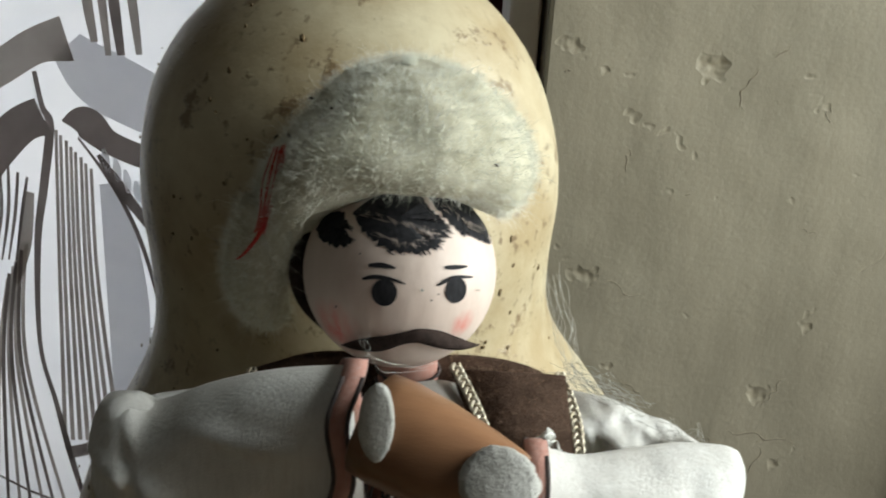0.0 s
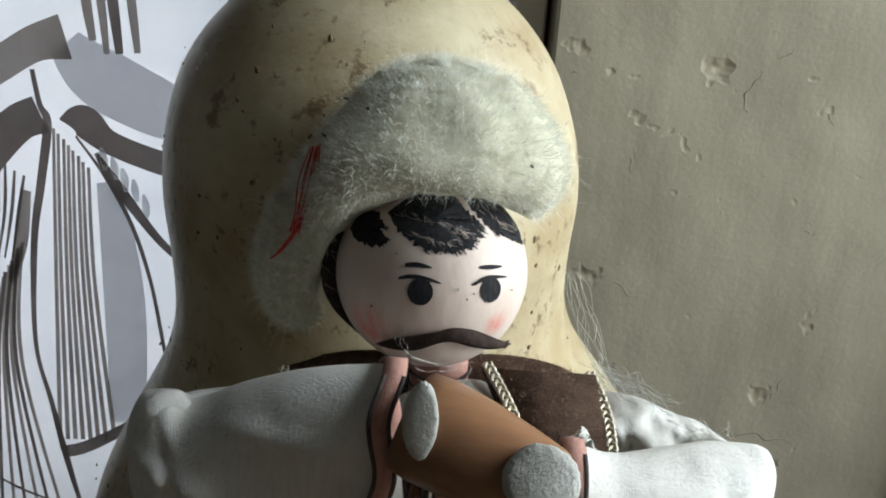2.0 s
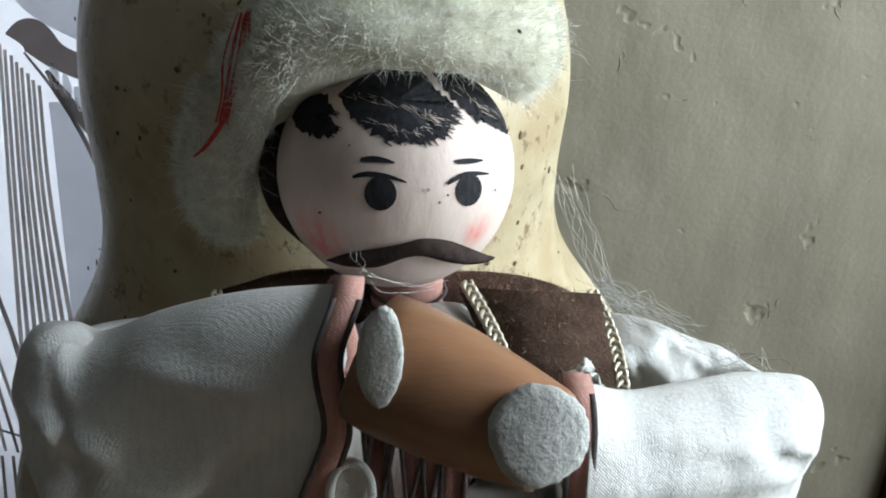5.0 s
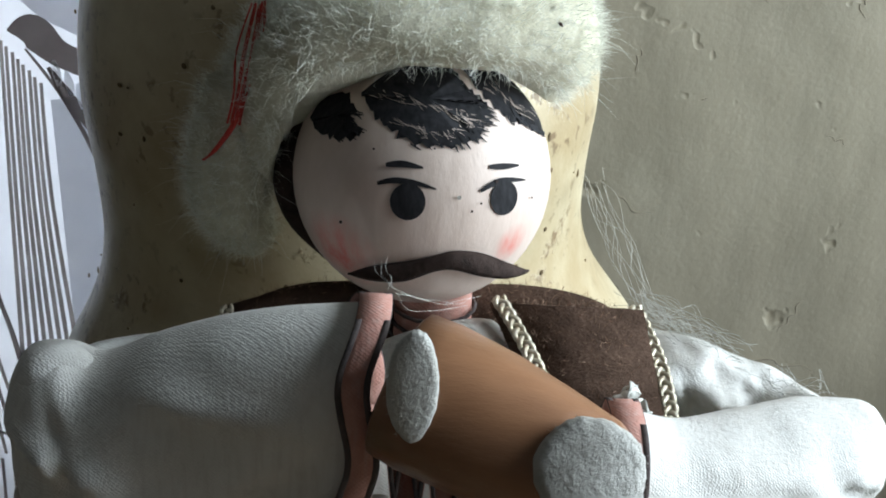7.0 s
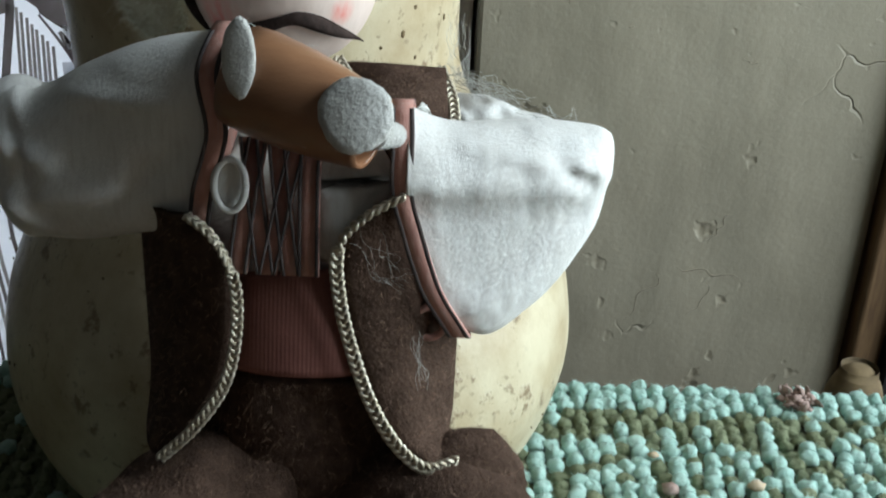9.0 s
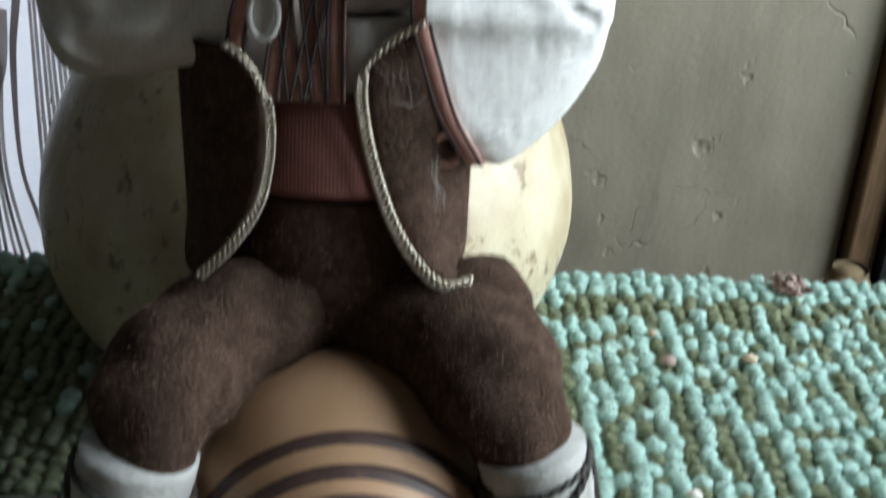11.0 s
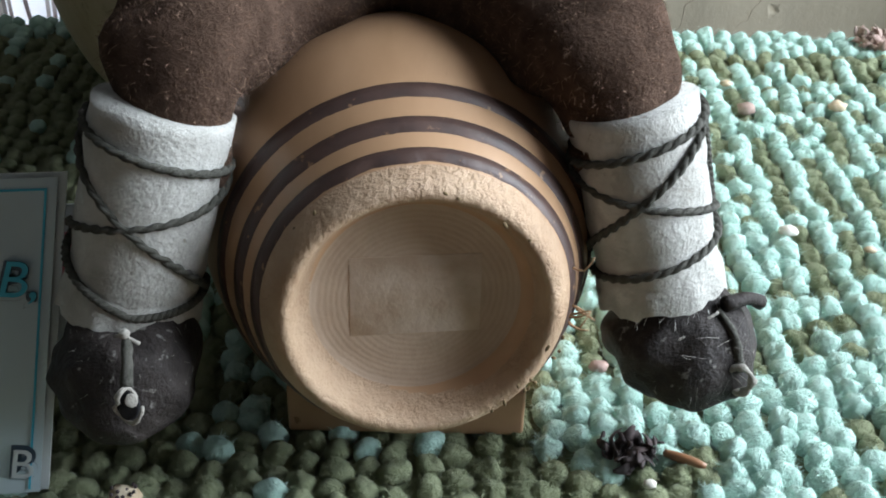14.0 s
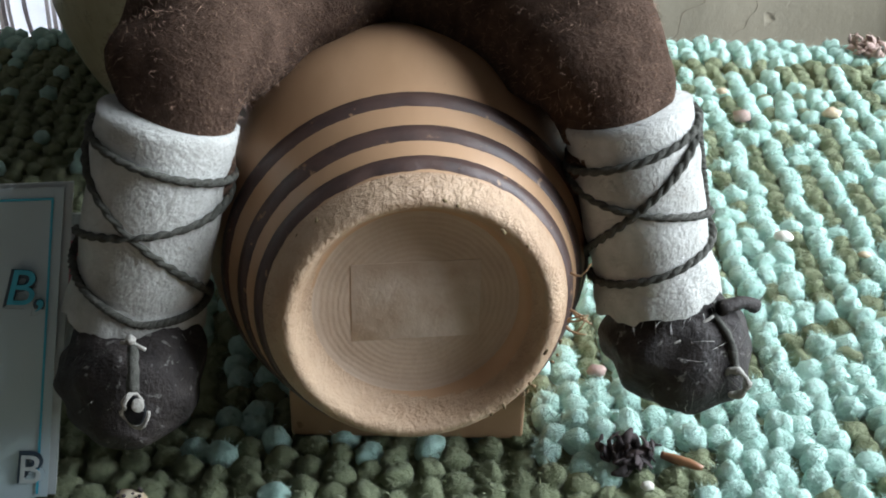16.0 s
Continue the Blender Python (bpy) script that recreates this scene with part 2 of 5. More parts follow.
M_SASH = mat("red_ribbed_ribbon", (0.24, 0.092, 0.072), 0.75, (0.19, 0.07, 0.055), 120, 5, 0.7, 500, 0.0004, extra=rib_extra(6500.0, 0))
M_PINK = mat("pink_ribbon", (0.52, 0.27, 0.22), 0.8, (0.42, 0.2, 0.16), 200, 5, 0.6, 900, 0.0004, extra=weave_extra(8000.0))
M_DARKRIB = mat("dark_ribbon_edge", (0.055, 0.044, 0.044), 0.9, (0.1, 0.078, 0.072), 300, 5, 0.5, 900)
M_GOLD = mat("tarnished_gold_braid", (0.4, 0.34, 0.24), 0.38, (0.62, 0.57, 0.47), 500, 4, 0.5, 900, metal=0.7)
M_LEATHER = mat("black_leather", (0.019, 0.015, 0.014), 0.62, (0.042, 0.034, 0.031), 150, 6, 0.9, 380, 0.0012, spec=0.25, spots=(0.16, 0.15, 0.14), spot_scale=400, spot_cut=0.64)
M_CORD = mat("grey_green_cord", (0.048, 0.047, 0.038), 0.9, (0.085, 0.083, 0.07), 600, 4, 0.9, 1500)
M_PALECORD = mat("pale_dusty_cord", (0.4, 0.38, 0.34), 0.9, (0.3, 0.28, 0.25), 600, 4, 0.9, 1500)
M_BARREL = mat("turned_pale_wood", (0.47, 0.285, 0.165), 0.42, (0.39, 0.228, 0.125), 45, 6, 0.15, 260, 0.0005, stretch=(1, 0.25, 1), spots=(0.25, 0.13, 0.06), spot_scale=220, spot_cut=0.69)
M_BARREL_END = mat("rough_turned_end_grain", (0.5, 0.345, 0.225), 0.52, (0.39, 0.25, 0.155), 70, 7, 1.0, 420, 0.0012, spots=(0.2, 0.1, 0.05), spot_scale=200, spot_cut=0.73)
M_BARREL_FLOOR = mat("turned_recess_floor", (0.52, 0.395, 0.3), 0.55, (0.43, 0.315, 0.23), 60, 6, 0.4, 240, 0.0006, extra=ring_extra)
M_HOOP = mat("dark_brown_painted_hoop", (0.055, 0.032, 0.028), 0.5, (0.09, 0.05, 0.04), 120, 6, 0.4, 350, spots=(0.26, 0.15, 0.085), spot_scale=330, spot_cut=0.63)
M_GLUE = mat("greyish_glue_residue", (0.6, 0.49, 0.4), 0.6, (0.45, 0.33, 0.24), 95, 4, 0.5, 300)
M_HORN = mat("orange_brown_varnished_wood", (0.31, 0.152, 0.078), 0.3, (0.2, 0.094, 0.048), 75, 8, 0.3, 260, stretch=(0.3, 1, 1), spots=(0.42, 0.3, 0.2), spot_scale=420, spot_cut=0.72)
M_CARD = mat("silver_blue_grey_card", (0.54, 0.63, 0.66), 0.3, (0.47, 0.57, 0.61), 14, 4, 0.05, 400)
M_CARDWHITE = mat("white_card_edge", (0.62, 0.66, 0.66), 0.6, (0.4, 0.43, 0.43), 30, 4, 0.05, 400)
M_BLUE = mat("cyan_print", (0.04, 0.4, 0.56), 0.5, (0.06, 0.45, 0.6), 60, 3)
M_CARDDARK = mat("dark_blue_print", (0.05, 0.08, 0.11), 0.5, (0.07, 0.1, 0.13), 60, 3)
M_CARDPINK = mat("crimson_print", (0.5, 0.09, 0.14), 0.6, (0.55, 0.2, 0.22), 40, 4)
M_HUSK = mat("dry_husk", (0.45, 0.33, 0.2), 0.8, (0.62, 0.53, 0.4), 300, 5, 0.6, 600)
M_DARKDEB = mat("dark_dry_petals", (0.035, 0.028, 0.028), 0.9, (0.07, 0.05, 0.05), 300, 5, 0.7, 600)
M_DRYPINK = mat("dusty_pink_dry_flower", (0.3, 0.2, 0.17), 0.9, (0.4, 0.29, 0.25), 300, 5, 0.7, 600)
M_WEB = mat("grey_cobweb", (0.6, 0.6, 0.56), 0.9, (0.5, 0.5, 0.47), 200, 3)
M_TABLE = mat("worn_table_wood", (0.22, 0.14, 0.08), 0.6, (0.16, 0.1, 0.055), 20, 6, 0.3, 150)
M_DUST = mat("white_specks", (0.75, 0.72, 0.66), 0.9, (0.6, 0.57, 0.5), 300, 3)


# ---- mesh tools ----
def finish(name, bm, materials, parent=None, label="", smooth=True):
    me = bpy.data.meshes.new(name)
    bmesh.ops.recalc_face_normals(bm, faces=bm.faces[:])
    bm.to_mesh(me)
    bm.free()
    for m in materials if isinstance(materials, (list, tuple)) else [materials]:
        me.materials.append(m)
    if smooth:
        me.polygons.foreach_set("use_smooth", [True] * len(me.polygons))
    ob = new(name, me)
    if parent:
        ob.parent = parent
    if label:
        ob["label"] = label
    return ob


def part(name, bm, material, parent, label="", smooth=True):
    return finish(name, bm, material, parent, label, smooth)


def box(bm, x0, y0, z0, x1, y1, z1, mi=0, bevel=0.0):
    r = bmesh.ops.create_cube(bm, size=1.0, matrix=Matrix.Translation(((x0 + x1) / 2, (y0 + y1) / 2, (z0 + z1) / 2)) @ Matrix.Diagonal((x1 - x0, y1 - y0, z1 - z0, 1)))
    faces = {f for v in r["verts"] for f in v.link_faces}
    for f in faces:
        f.material_index = mi
    if bevel:
        edges = list({e for f in faces for e in f.edges})
        out = bmesh.ops.bevel(bm, geom=edges, offset=bevel, segments=2, affect="EDGES", profile=0.5)
        for f in out["faces"]:
            f.material_index = mi


def skin(bm, rings, mi=0, closed=True, cap=True):
    """Faces between rings of points of equal count."""
    rows = [[bm.verts.new(p) for p in ring] for ring in rings]
    n = len(rows[0])
    for a, b in zip(rows, rows[1:]):
        for i in range(n if closed else n - 1):
            j = (i + 1) % n
            bm.faces.new((a[i], a[j], b[j], b[i])).material_index = mi
    if cap and closed:
        for row in (rows[0], rows[-1]):
            bm.faces.new(row).material_index = mi
    return rows


def frames_along(pts):
    out, up = [], Vector((0, 0, 1))
    for i, p in enumerate(pts):
        d = (pts[min(i + 1, len(pts) - 1)] - pts[max(i - 1, 0)]).normalized()
        if abs(d.dot(up)) > 0.95:
            up = Vector((0, 1, 0)) if abs(d.y) < 0.9 else Vector((1, 0, 0))
        s = d.cross(up).normalized()
        out.append((s, s.cross(d).normalized()))
    return out


def smooth_line(pts, n):
    """A Catmull-Rom line through the points, in n steps a span; tuples of any length."""
    pts = [np.array(p, float) for p in pts]
    out = []
    for i in range(len(pts) - 1):
        p0, p1, p2, p3 = pts[max(i - 1, 0)], pts[i], pts[i + 1], pts[min(i + 2, len(pts) - 1)]
        for k in range(n):
            t = k / n
            out.append(0.5 * (2 * p1 + (p2 - p0) * t + (2 * p0 - 5 * p1 + 4 * p2 - p3) * t * t + (3 * p1 - p0 - 3 * p2 + p3) * t ** 3))
    out.append(pts[-1])
    return out


def tube(bm, pts, radii, seg=12, mi=0, steps=4, squash=1.0, wrinkle=0.0, freq=140.0, cap=True):
    """A rounded tube through the points; squash flattens it along its second side direction."""
    rads = radii if isinstance(radii, (list, tuple)) else [radii] * len(pts)
    line = smooth_line([(*p, r) for p, r in zip(pts, rads)], steps)
    path, rr = [Vector(q[:3]) for q in line], [q[3] for q in line]
    rings = []
    for (s, u), p, r in zip(frames_along(path), path, rr):
        ring = []
        for k in range(seg):
            a = 2 * math.pi * k / seg
            d = s * math.cos(a) + u * math.sin(a) * squash
            q = p + d * r
            if wrinkle:
                q += d * wrinkle * noise.noise(q * freq)
            ring.append(q)
        rings.append(ring)
    return skin(bm, rings, mi, True, cap)


def lathe(bm, profile, origin, axis, seg=48, mi=0, wobble=0.0, steps=1):
    """Turns (distance along axis, radius) rows about the axis; mi may be a list, one a band."""
    z = Vector(axis).normalized()
    x = z.cross(Vector((0.31, 0.2, 0.93))).normalized()
    y = z.cross(x)
    prof = smooth_line(profile, steps) if steps > 1 else profile
    rows = []
    for h, r in prof:
        ring = []
        for k in range(seg):
            a = 2 * math.pi * k / seg
            d = x * math.cos(a) + y * math.sin(a)
            q = Vector(origin) + z * h + d * r
            if wobble:
                q += d * wobble * noise.noise(q * 14)
            ring.append(bm.verts.new(q))
        rows.append(ring)
    for i, (a, b) in enumerate(zip(rows, rows[1:])):
        for k in range(seg):
            j = (k + 1) % seg
            bm.faces.new((a[k], a[j], b[j], b[k])).material_index = mi[i] if isinstance(mi, list) else mi
    bm.faces.new(rows[0]).material_index = mi[0] if isinstance(mi, list) else mi
    bm.faces.new(rows[-1]).material_index = mi[-1] if isinstance(mi, list) else mi
    return rows


def ribbon(bm, pts, widths, side, thick=0.0006, mi=0, steps=5, bulge=0.0):
    """A flat band through the points; side: the way across it, one vector or one a point."""
    sides = side if isinstance(side, list) else [side] * len(pts)
    ws = widths if isinstance(widths, (list, tuple)) else [widths] * len(pts)
    line = smooth_line([(*p, w, *s) for p, w, s in zip(pts, ws, sides)], steps)
    rings = []
    for i, q in enumerate(line):
        p, w, s = Vector(q[:3]), q[3], Vector(q[4:7]).normalized()
        a, b = Vector(line[max(i - 1, 0)][:3]), Vector(line[min(i + 1, len(line) - 1)][:3])
        n = (b - a).cross(s).normalized() * thick
        rings.append([p - s * w / 2 - n, p - n * (1 + bulge), p + s * w / 2 - n, p + s * w / 2 + n, p + n * (1 + bulge), p - s * w / 2 + n])
    return skin(bm, rings, mi)


def arrays_mesh(name, verts, tris, mats_idx=None):
    me = bpy.data.meshes.new(name)
    me.vertices.add(len(verts))
    me.vertices.foreach_set("co", np.asarray(verts, np.float32).ravel())
    me.loops.add(3 * len(tris))
    me.loops.foreach_set("vertex_index", np.asarray(tris, np.int32).ravel())
    me.polygons.add(len(tris))
    me.polygons.foreach_set("loop_start", np.arange(len(tris), dtype=np.int32) * 3)
    me.polygons.foreach_set("use_smooth", [True] * len(tris))
    if mats_idx is not None:
        me.polygons.foreach_set("material_index", np.asarray(mats_idx, np.int32))
    me.update(calc_edges=True)
    return me


def strands(roots, ways, lengths, width, droop=0.3, jitter=0.5, rng=None):
    """Thin tapered hairs: three triangles each. Returns vertices and triangles."""
    rng = rng or np.random.default_rng(5)
    roots, ways = np.asarray(roots, float), np.asarray(ways, float)
    n = len(roots)
    ways = ways + rng.normal(0, jitter, (n, 3))
    ways /= np.linalg.norm(ways, axis=1, keepdims=True)
    lens = np.asarray(lengths, float).reshape(-1, 1) * rng.uniform(0.6, 1.25, (n, 1))
    side = np.cross(ways, rng.normal(0, 1, (n, 3)))
    side /= np.linalg.norm(side, axis=1, keepdims=True)
    curl = rng.normal(0, 1, (n, 3)) * 0.35 + np.array([0, 0, -droop])
    mid = roots + ways * lens * 0.5
    tip = roots + ways * lens * 0.85 + curl * lens * 0.45
    w = width * rng.uniform(0.6, 1.3, (n, 1))
    verts = np.stack([roots - side * w, roots + side * w, mid - side * w * 0.8, mid + side * w * 0.8, tip], 1).reshape(-1, 3)
    base = np.arange(n)[:, None] * 5
    tris = np.concatenate([base + [0, 1, 3], base + [0, 3, 2], base + [2, 3, 4]])
    return verts, tris


def add_strands(bm, roots, ways, lengths, width, mi, **kw):
    v, t = strands(roots, ways, lengths, width, **kw)
    me = arrays_mesh("hair", v, t, np.full(len(t), mi))
    bm.from_mesh(me)
    bpy.data.meshes.remove(me)


def scatter(bm, mi, count, rng, keep=None):
    """Random points on the faces of one material, with normals."""
    bmesh.ops.recalc_face_normals(bm, faces=bm.faces[:])
    faces = [f for f in bm.faces if f.material_index == mi]
    areas = np.array([f.calc_area() for f in faces])
    pick = rng.choice(len(faces), count, p=areas / areas.sum())
    pts, nrm = [], []
    for i in pick:
        f = faces[i]
        w = rng.dirichlet([1.0] * len(f.verts))
        p = sum((v.co * float(a) for v, a in zip(f.verts, w)), Vector())
        if keep is None or keep(p):
            pts.append(p)
            nrm.append(f.normal.copy())
    return pts, nrm


# ---- structure ----
def slab(name, x0, y0, z0, x1, y1, z1, m, label="", bevel=0.0):
    bm = bmesh.new()
    box(bm, x0, y0, z0, x1, y1, z1, 0, bevel)
    return tagged(finish(name, bm, m, smooth=False), label, kind="structure")


WALL_Y = 0.65
plaster = slab("wall_plaster", 0.077, WALL_Y, -0.75, 0.34, WALL_Y + 0.12, 1.3, M_PLASTER, "olive-beige painted plaster wall with cracks and flaked pits", 0.003)
rng = np.random.default_rng(19)
for x, z, turn, length, thick in ((0.144, -0.022, -0.7, 0.024, 0.0011), (0.217, -0.053, -0.2, 0.05, 0.0014), (0.2, -0.056, -1.9, 0.052, 0.0012), (0.239, -0.064, -1.7, 0.032, 0.001), (0.25, -0.014, -1.8, 0.03, 0.0012), (0.2, 0.184, -1.55, 0.03, 0.0017), (0.207, 0.192, 0.4, 0.013, 0.0016), (0.131, 0.132, -1.6, 0.018, 0.0013), (0.126, 0.045, -0.5, 0.03, 0.0009), (0.24, 0.088, -0.2, 0.015, 0.001), (0.168, 0.105, -0.4, 0.004, 0.0016), (0.089, 0.176, -0.3, 0.006, 0.0018), (0.247, 0.164, -1.5, 0.019, 0.0012)):
    pts, a = [(x, WALL_Y, z)], turn
    for k in range(7):
        a = turn + rng.normal(0, 0.65)
        pts.append((pts[-1][0] + math.cos(a) * length / 7, WALL_Y, pts[-1][2] + math.sin(a) * length / 7))
    bm = bmesh.new()
    ribbon(bm, pts, [thick * 0.6 * v for v in (0.2, 0.8, 1.1, 0.7, 1.2, 0.8, 0.6, 0.15)], (math.sin(turn) * -1, 0, math.cos(turn)), 0.00012, 0, 4)
    part("crack", bm, M_CRACK, plaster, "dark crack in the flaking paint")
slab("trim_pale_post", 0.056, WALL_Y + 0.02, -0.75, 0.0745, WALL_Y + 0.12, 1.3, M_TRIM, "pinkish white painted edge strip beside the plaster wall", 0.002)
slab("trim_brown_post", 0.3425, WALL_Y - 0.012, -0.75, 0.362, WALL_Y + 0.12, 1.3, M_BROWNWOOD, "brown wooden post at the end of the plaster wall", 0.002)
slab("wall_dark_panel", 0.3645, WALL_Y - 0.02, -0.75, 0.95, WALL_Y + 0.12, 1.3, M_BLACK, "black panel beyond the brown post")
# far wall; its opening is added for the curtain's backlight
bm = bmesh.new()
box(bm, -1.2, 1.14, -0.75, -0.65, 1.24, 1.3)
box(bm, -0.07, 1.14, -0.75, 1.0, 1.24, 1.3)
box(bm, -0.65, 1.14, -0.75, -0.07, 1.24, -0.55)
box(bm, -0.65, 1.14, 0.35, -0.07, 1.24, 1.3)
tagged(finish("wall_north", bm, M_ROOM, smooth=False), "far wall with an unseen opening added for the curtain's backlight", kind="structure")
slab("wall_west", -1.3, -1.0, -0.75, -1.2, 1.24, 1.3, M_ROOM)
slab("wall_south", -1.3, -1.1, -0.75, 1.0, -1.0, 1.3, M_ROOM)
slab("floor", -1.3, -1.1, -0.8, 1.0, 1.24, -0.75, M_FLOOR)
slab("ceiling", -1.3, -1.1, 1.3, 1.0, 1.24, 1.36, M_ROOM)
bm = bmesh.new()
box(bm, WIN_X, -1.0, -0.75, WIN_X + 0.12, WIN_Y0, 1.3)
box(bm, WIN_X, WIN_Y1, -0.75, WIN_X + 0.12, WALL_Y + 0.49, 1.3)
box(bm, WIN_X, WIN_Y0, -0.75, WIN_X + 0.12, WIN_Y1, WIN_Z0)
box(bm, WIN_X, WIN_Y0, WIN_Z1, WIN_X + 0.12, WIN_Y1, 1.3)
tagged(finish("wall_east", bm, M_ROOM, smooth=False), "wall with the window that lights the table", kind="structure")

bm = bmesh.new()
box(bm, 0.0, 0.98, -0.75, 0.07, 1.0, 1.2)
tagged(finish("dark_red_drape", bm, M_RED_CLOTH), "dark red cloth hanging behind the gourd", "drape")

# ---- table and crocheted rug ----
table = new("table")
tagged(table, "worn brown wooden table under the crocheted rug", "table")
bm = bmesh.new()
box(bm, -0.75, -0.3, -0.032, 0.6, 0.398, -0.0045, 0, 0.003)
part("tabletop", bm, M_TABLE, table)
for lx in (-0.7, 0.55):
    for ly in (-0.26, 0.36):
        bm = bmesh.new()
        box(bm, lx - 0.02, ly - 0.02, -0.75, lx + 0.02, ly + 0.02, -0.0325, 0, 0.002)
        part("leg", bm, M_TABLE, table)


def rug_is_teal(col, x, y, rng):
    """Colour rule of the rug: alternate columns, plain rows at the ends, left part darkened for shade."""
    if y > 0.392:
        return True
    if y > 0.37:
        return rng.random() < 0.12
    if y < 0.149 and x < 0.105:
        return rng.random() < 0.09
    if y < 0.176:
        return rng.random() < (0.88 if x > 0.06 else 0.3)
    # olive wool on the left, mint thinned further to paint in the shade
    if x < -0.04:
        return rng.random() < (0.16 if col % 2 == 0 else 0.03)
    return rng.random() < (0.96 if col % 2 == 0 else 0.33)


def build_rug():
    rng = np.random.default_rng(11)
    ico = bmesh.new()
    bmesh.ops.create_icosphere(ico, subdivisions=1, radius=1.0)
    lv = np.array([v.co[:] for v in ico.verts])
    lt = np.array([[v.index for v in f.verts] for f in ico.faces])
    ico.free()
    V, T, M, at = [], [], [], 0
    fr, fw, fm = [], [], []
    ico = bmesh.new()
    bmesh.ops.create_icosphere(ico, subdivisions=3, radius=1.0)
    fine_v = np.array([v.co[:] for v in ico.verts])
    fine_t = np.array([[v.index for v in f.verts] for f in ico.faces])
    ico.free()

    def puff(sx, sy, sz):
        """One puffy stitch: a soft lump of loose yarn, grooved along its twist."""
        ph, tw = rng.uniform(0, 6.28), rng.uniform(1.2, 2.2)
        ang = np.arctan2(fine_v[:, 2], fine_v[:, 0])
        groove = 0.07 * np.sin(4 * ang + tw * 2 * fine_v[:, 1] + ph) + 0.09 * np.sin(3 * fine_v[:, 1] + 2 * ang + ph * 2) + 0.07 * np.sin(7 * fine_v @ rng.normal(0, 0.7, 3) + ph)
        soft = 1 + groove * (1 - fine_v[:, 1] ** 2)
        square = 1 + 0.12 * (1 - np.abs(fine_v[:, 1])) * np.abs(fine_v[:, 1]) * 2
        return fine_v * (soft * square)[:, None] * (sx, sy, sz)

    px, py = 0.0071, 0.0066
    for c in range(-52, 56):
        for r in range(51):
            x = 0.03 + c * px + rng.normal(0, 0.0007) + 0.0008 * math.sin(r * 0.9 + c)
            y = 0.4085 - r * py + rng.normal(0, 0.0008) + 0.0022 * (c % 2) + 0.0008 * math.sin(c * 1.9)
            near = -0.09 < x < 0.27 and y > 0.1
            teal = rug_is_teal(c, x, y, rng)
            sx, sy, sz = rng.uniform(0.003, 0.0041), rng.uniform(0.0031, 0.0043), rng.uniform(0.003, 0.004)
            if not teal:
                sx, sz = sx * 0.94, sz * 0.9
            a = (0.45 if c % 2 else -0.35) + rng.normal(0, 0.4)
            q, t = (puff(sx, sy, sz), fine_t) if near else (lv * (sx, sy, sz), lt)
            q = np.c_[q[:, 0] * math.cos(a) - q[:, 1] * math.sin(a), q[:, 0] * math.sin(a) + q[:, 1] * math.cos(a), q[:, 2]]
            cz = (0.0004 if teal else -0.0005) + rng.normal(0, 0.0005)
            V.append(q + (x, y, cz))
            T.append(t + at)
            M.append(np.full(len(t), 0 if teal else 1))
            at += len(q)
            if near:
                for _ in range(130 if x > 0.04 and y < 0.33 else 60):
                    d = rng.normal(0, 1, 3)
                    d[2] = abs(d[2])
                    d /= np.linalg.norm(d)
                    fr.append((x + d[0] * sx * 0.95, y + d[1] * sy * 0.95, cz + d[2] * sz * 0.95))
                    fw.append(d)
                    fm.append(2 if teal else 3)
    fv, ft = strands(fr, fw, np.full(len(fr), 0.0026), 0.00008, droop=0.15, jitter=1.3, rng=rng)
    V.append(fv)
    T.append(ft + at)
    M.append(np.tile(np.array(fm), 3))
    me = arrays_mesh("crochet_stitches", np.concatenate(V), np.concatenate(T), np.concatenate(M))
    for m in (M_TEAL, M_OLIVE, M_TEAL_FUZZ, M_OLIVE_FUZZ):
        me.materials.append(m)
    return me


bm = bmesh.new()
box(bm, -0.34, 0.072, -0.0044, 0.42, 0.411, -0.0012, 0, 0.0008)
rug = tagged(finish("crocheted_rug", bm, M_OLIVE), "thick crocheted rug in mint and olive wool, lying on the table", "rug")
stitches = new("stitches", build_rug())
stitches.parent = rug
tagged(stitches, "puffy fuzzy wool stitches", kind="stuff")

# ---- gourd ----
GOURD = Vector((0.005, 0.36, 0.0015))
bm = bmesh.new()
lathe(bm, [(0.0, 0.02), (0.002, 0.06), (0.018, 0.091), (0.045, 0.1035), (0.07, 0.1045), (0.095, 0.0985), (0.12, 0.085), (0.142, 0.0715), (0.16, 0.0658), (0.18, 0.0656), (0.2, 0.0672), (0.22, 0.0654), (0.24, 0.0585), (0.257, 0.0455), (0.268, 0.03), (0.274, 0.012), (0.275, 0.001)],
      GOURD, (-0.058, 0.0, 1), 96, 0, 0.0025, 5)
gourd = tagged(finish("bottle_gourd", bm, M_GOURD), "large dried bottle gourd, tan with brown specks, standing on the rug", "gourd")
bm = bmesh.new()
tube(bm, [(-0.0085, 0.36, 0.2745), (-0.01, 0.361, 0.284), (-0.014, 0.363, 0.29)], [0.006, 0.004, 0.0035], 10, 0, 4, 1.0, 0.0008)
part("stem", bm, M_STEM, gourd)
rng = np.random.default_rng(8)
bm = bmesh.new()
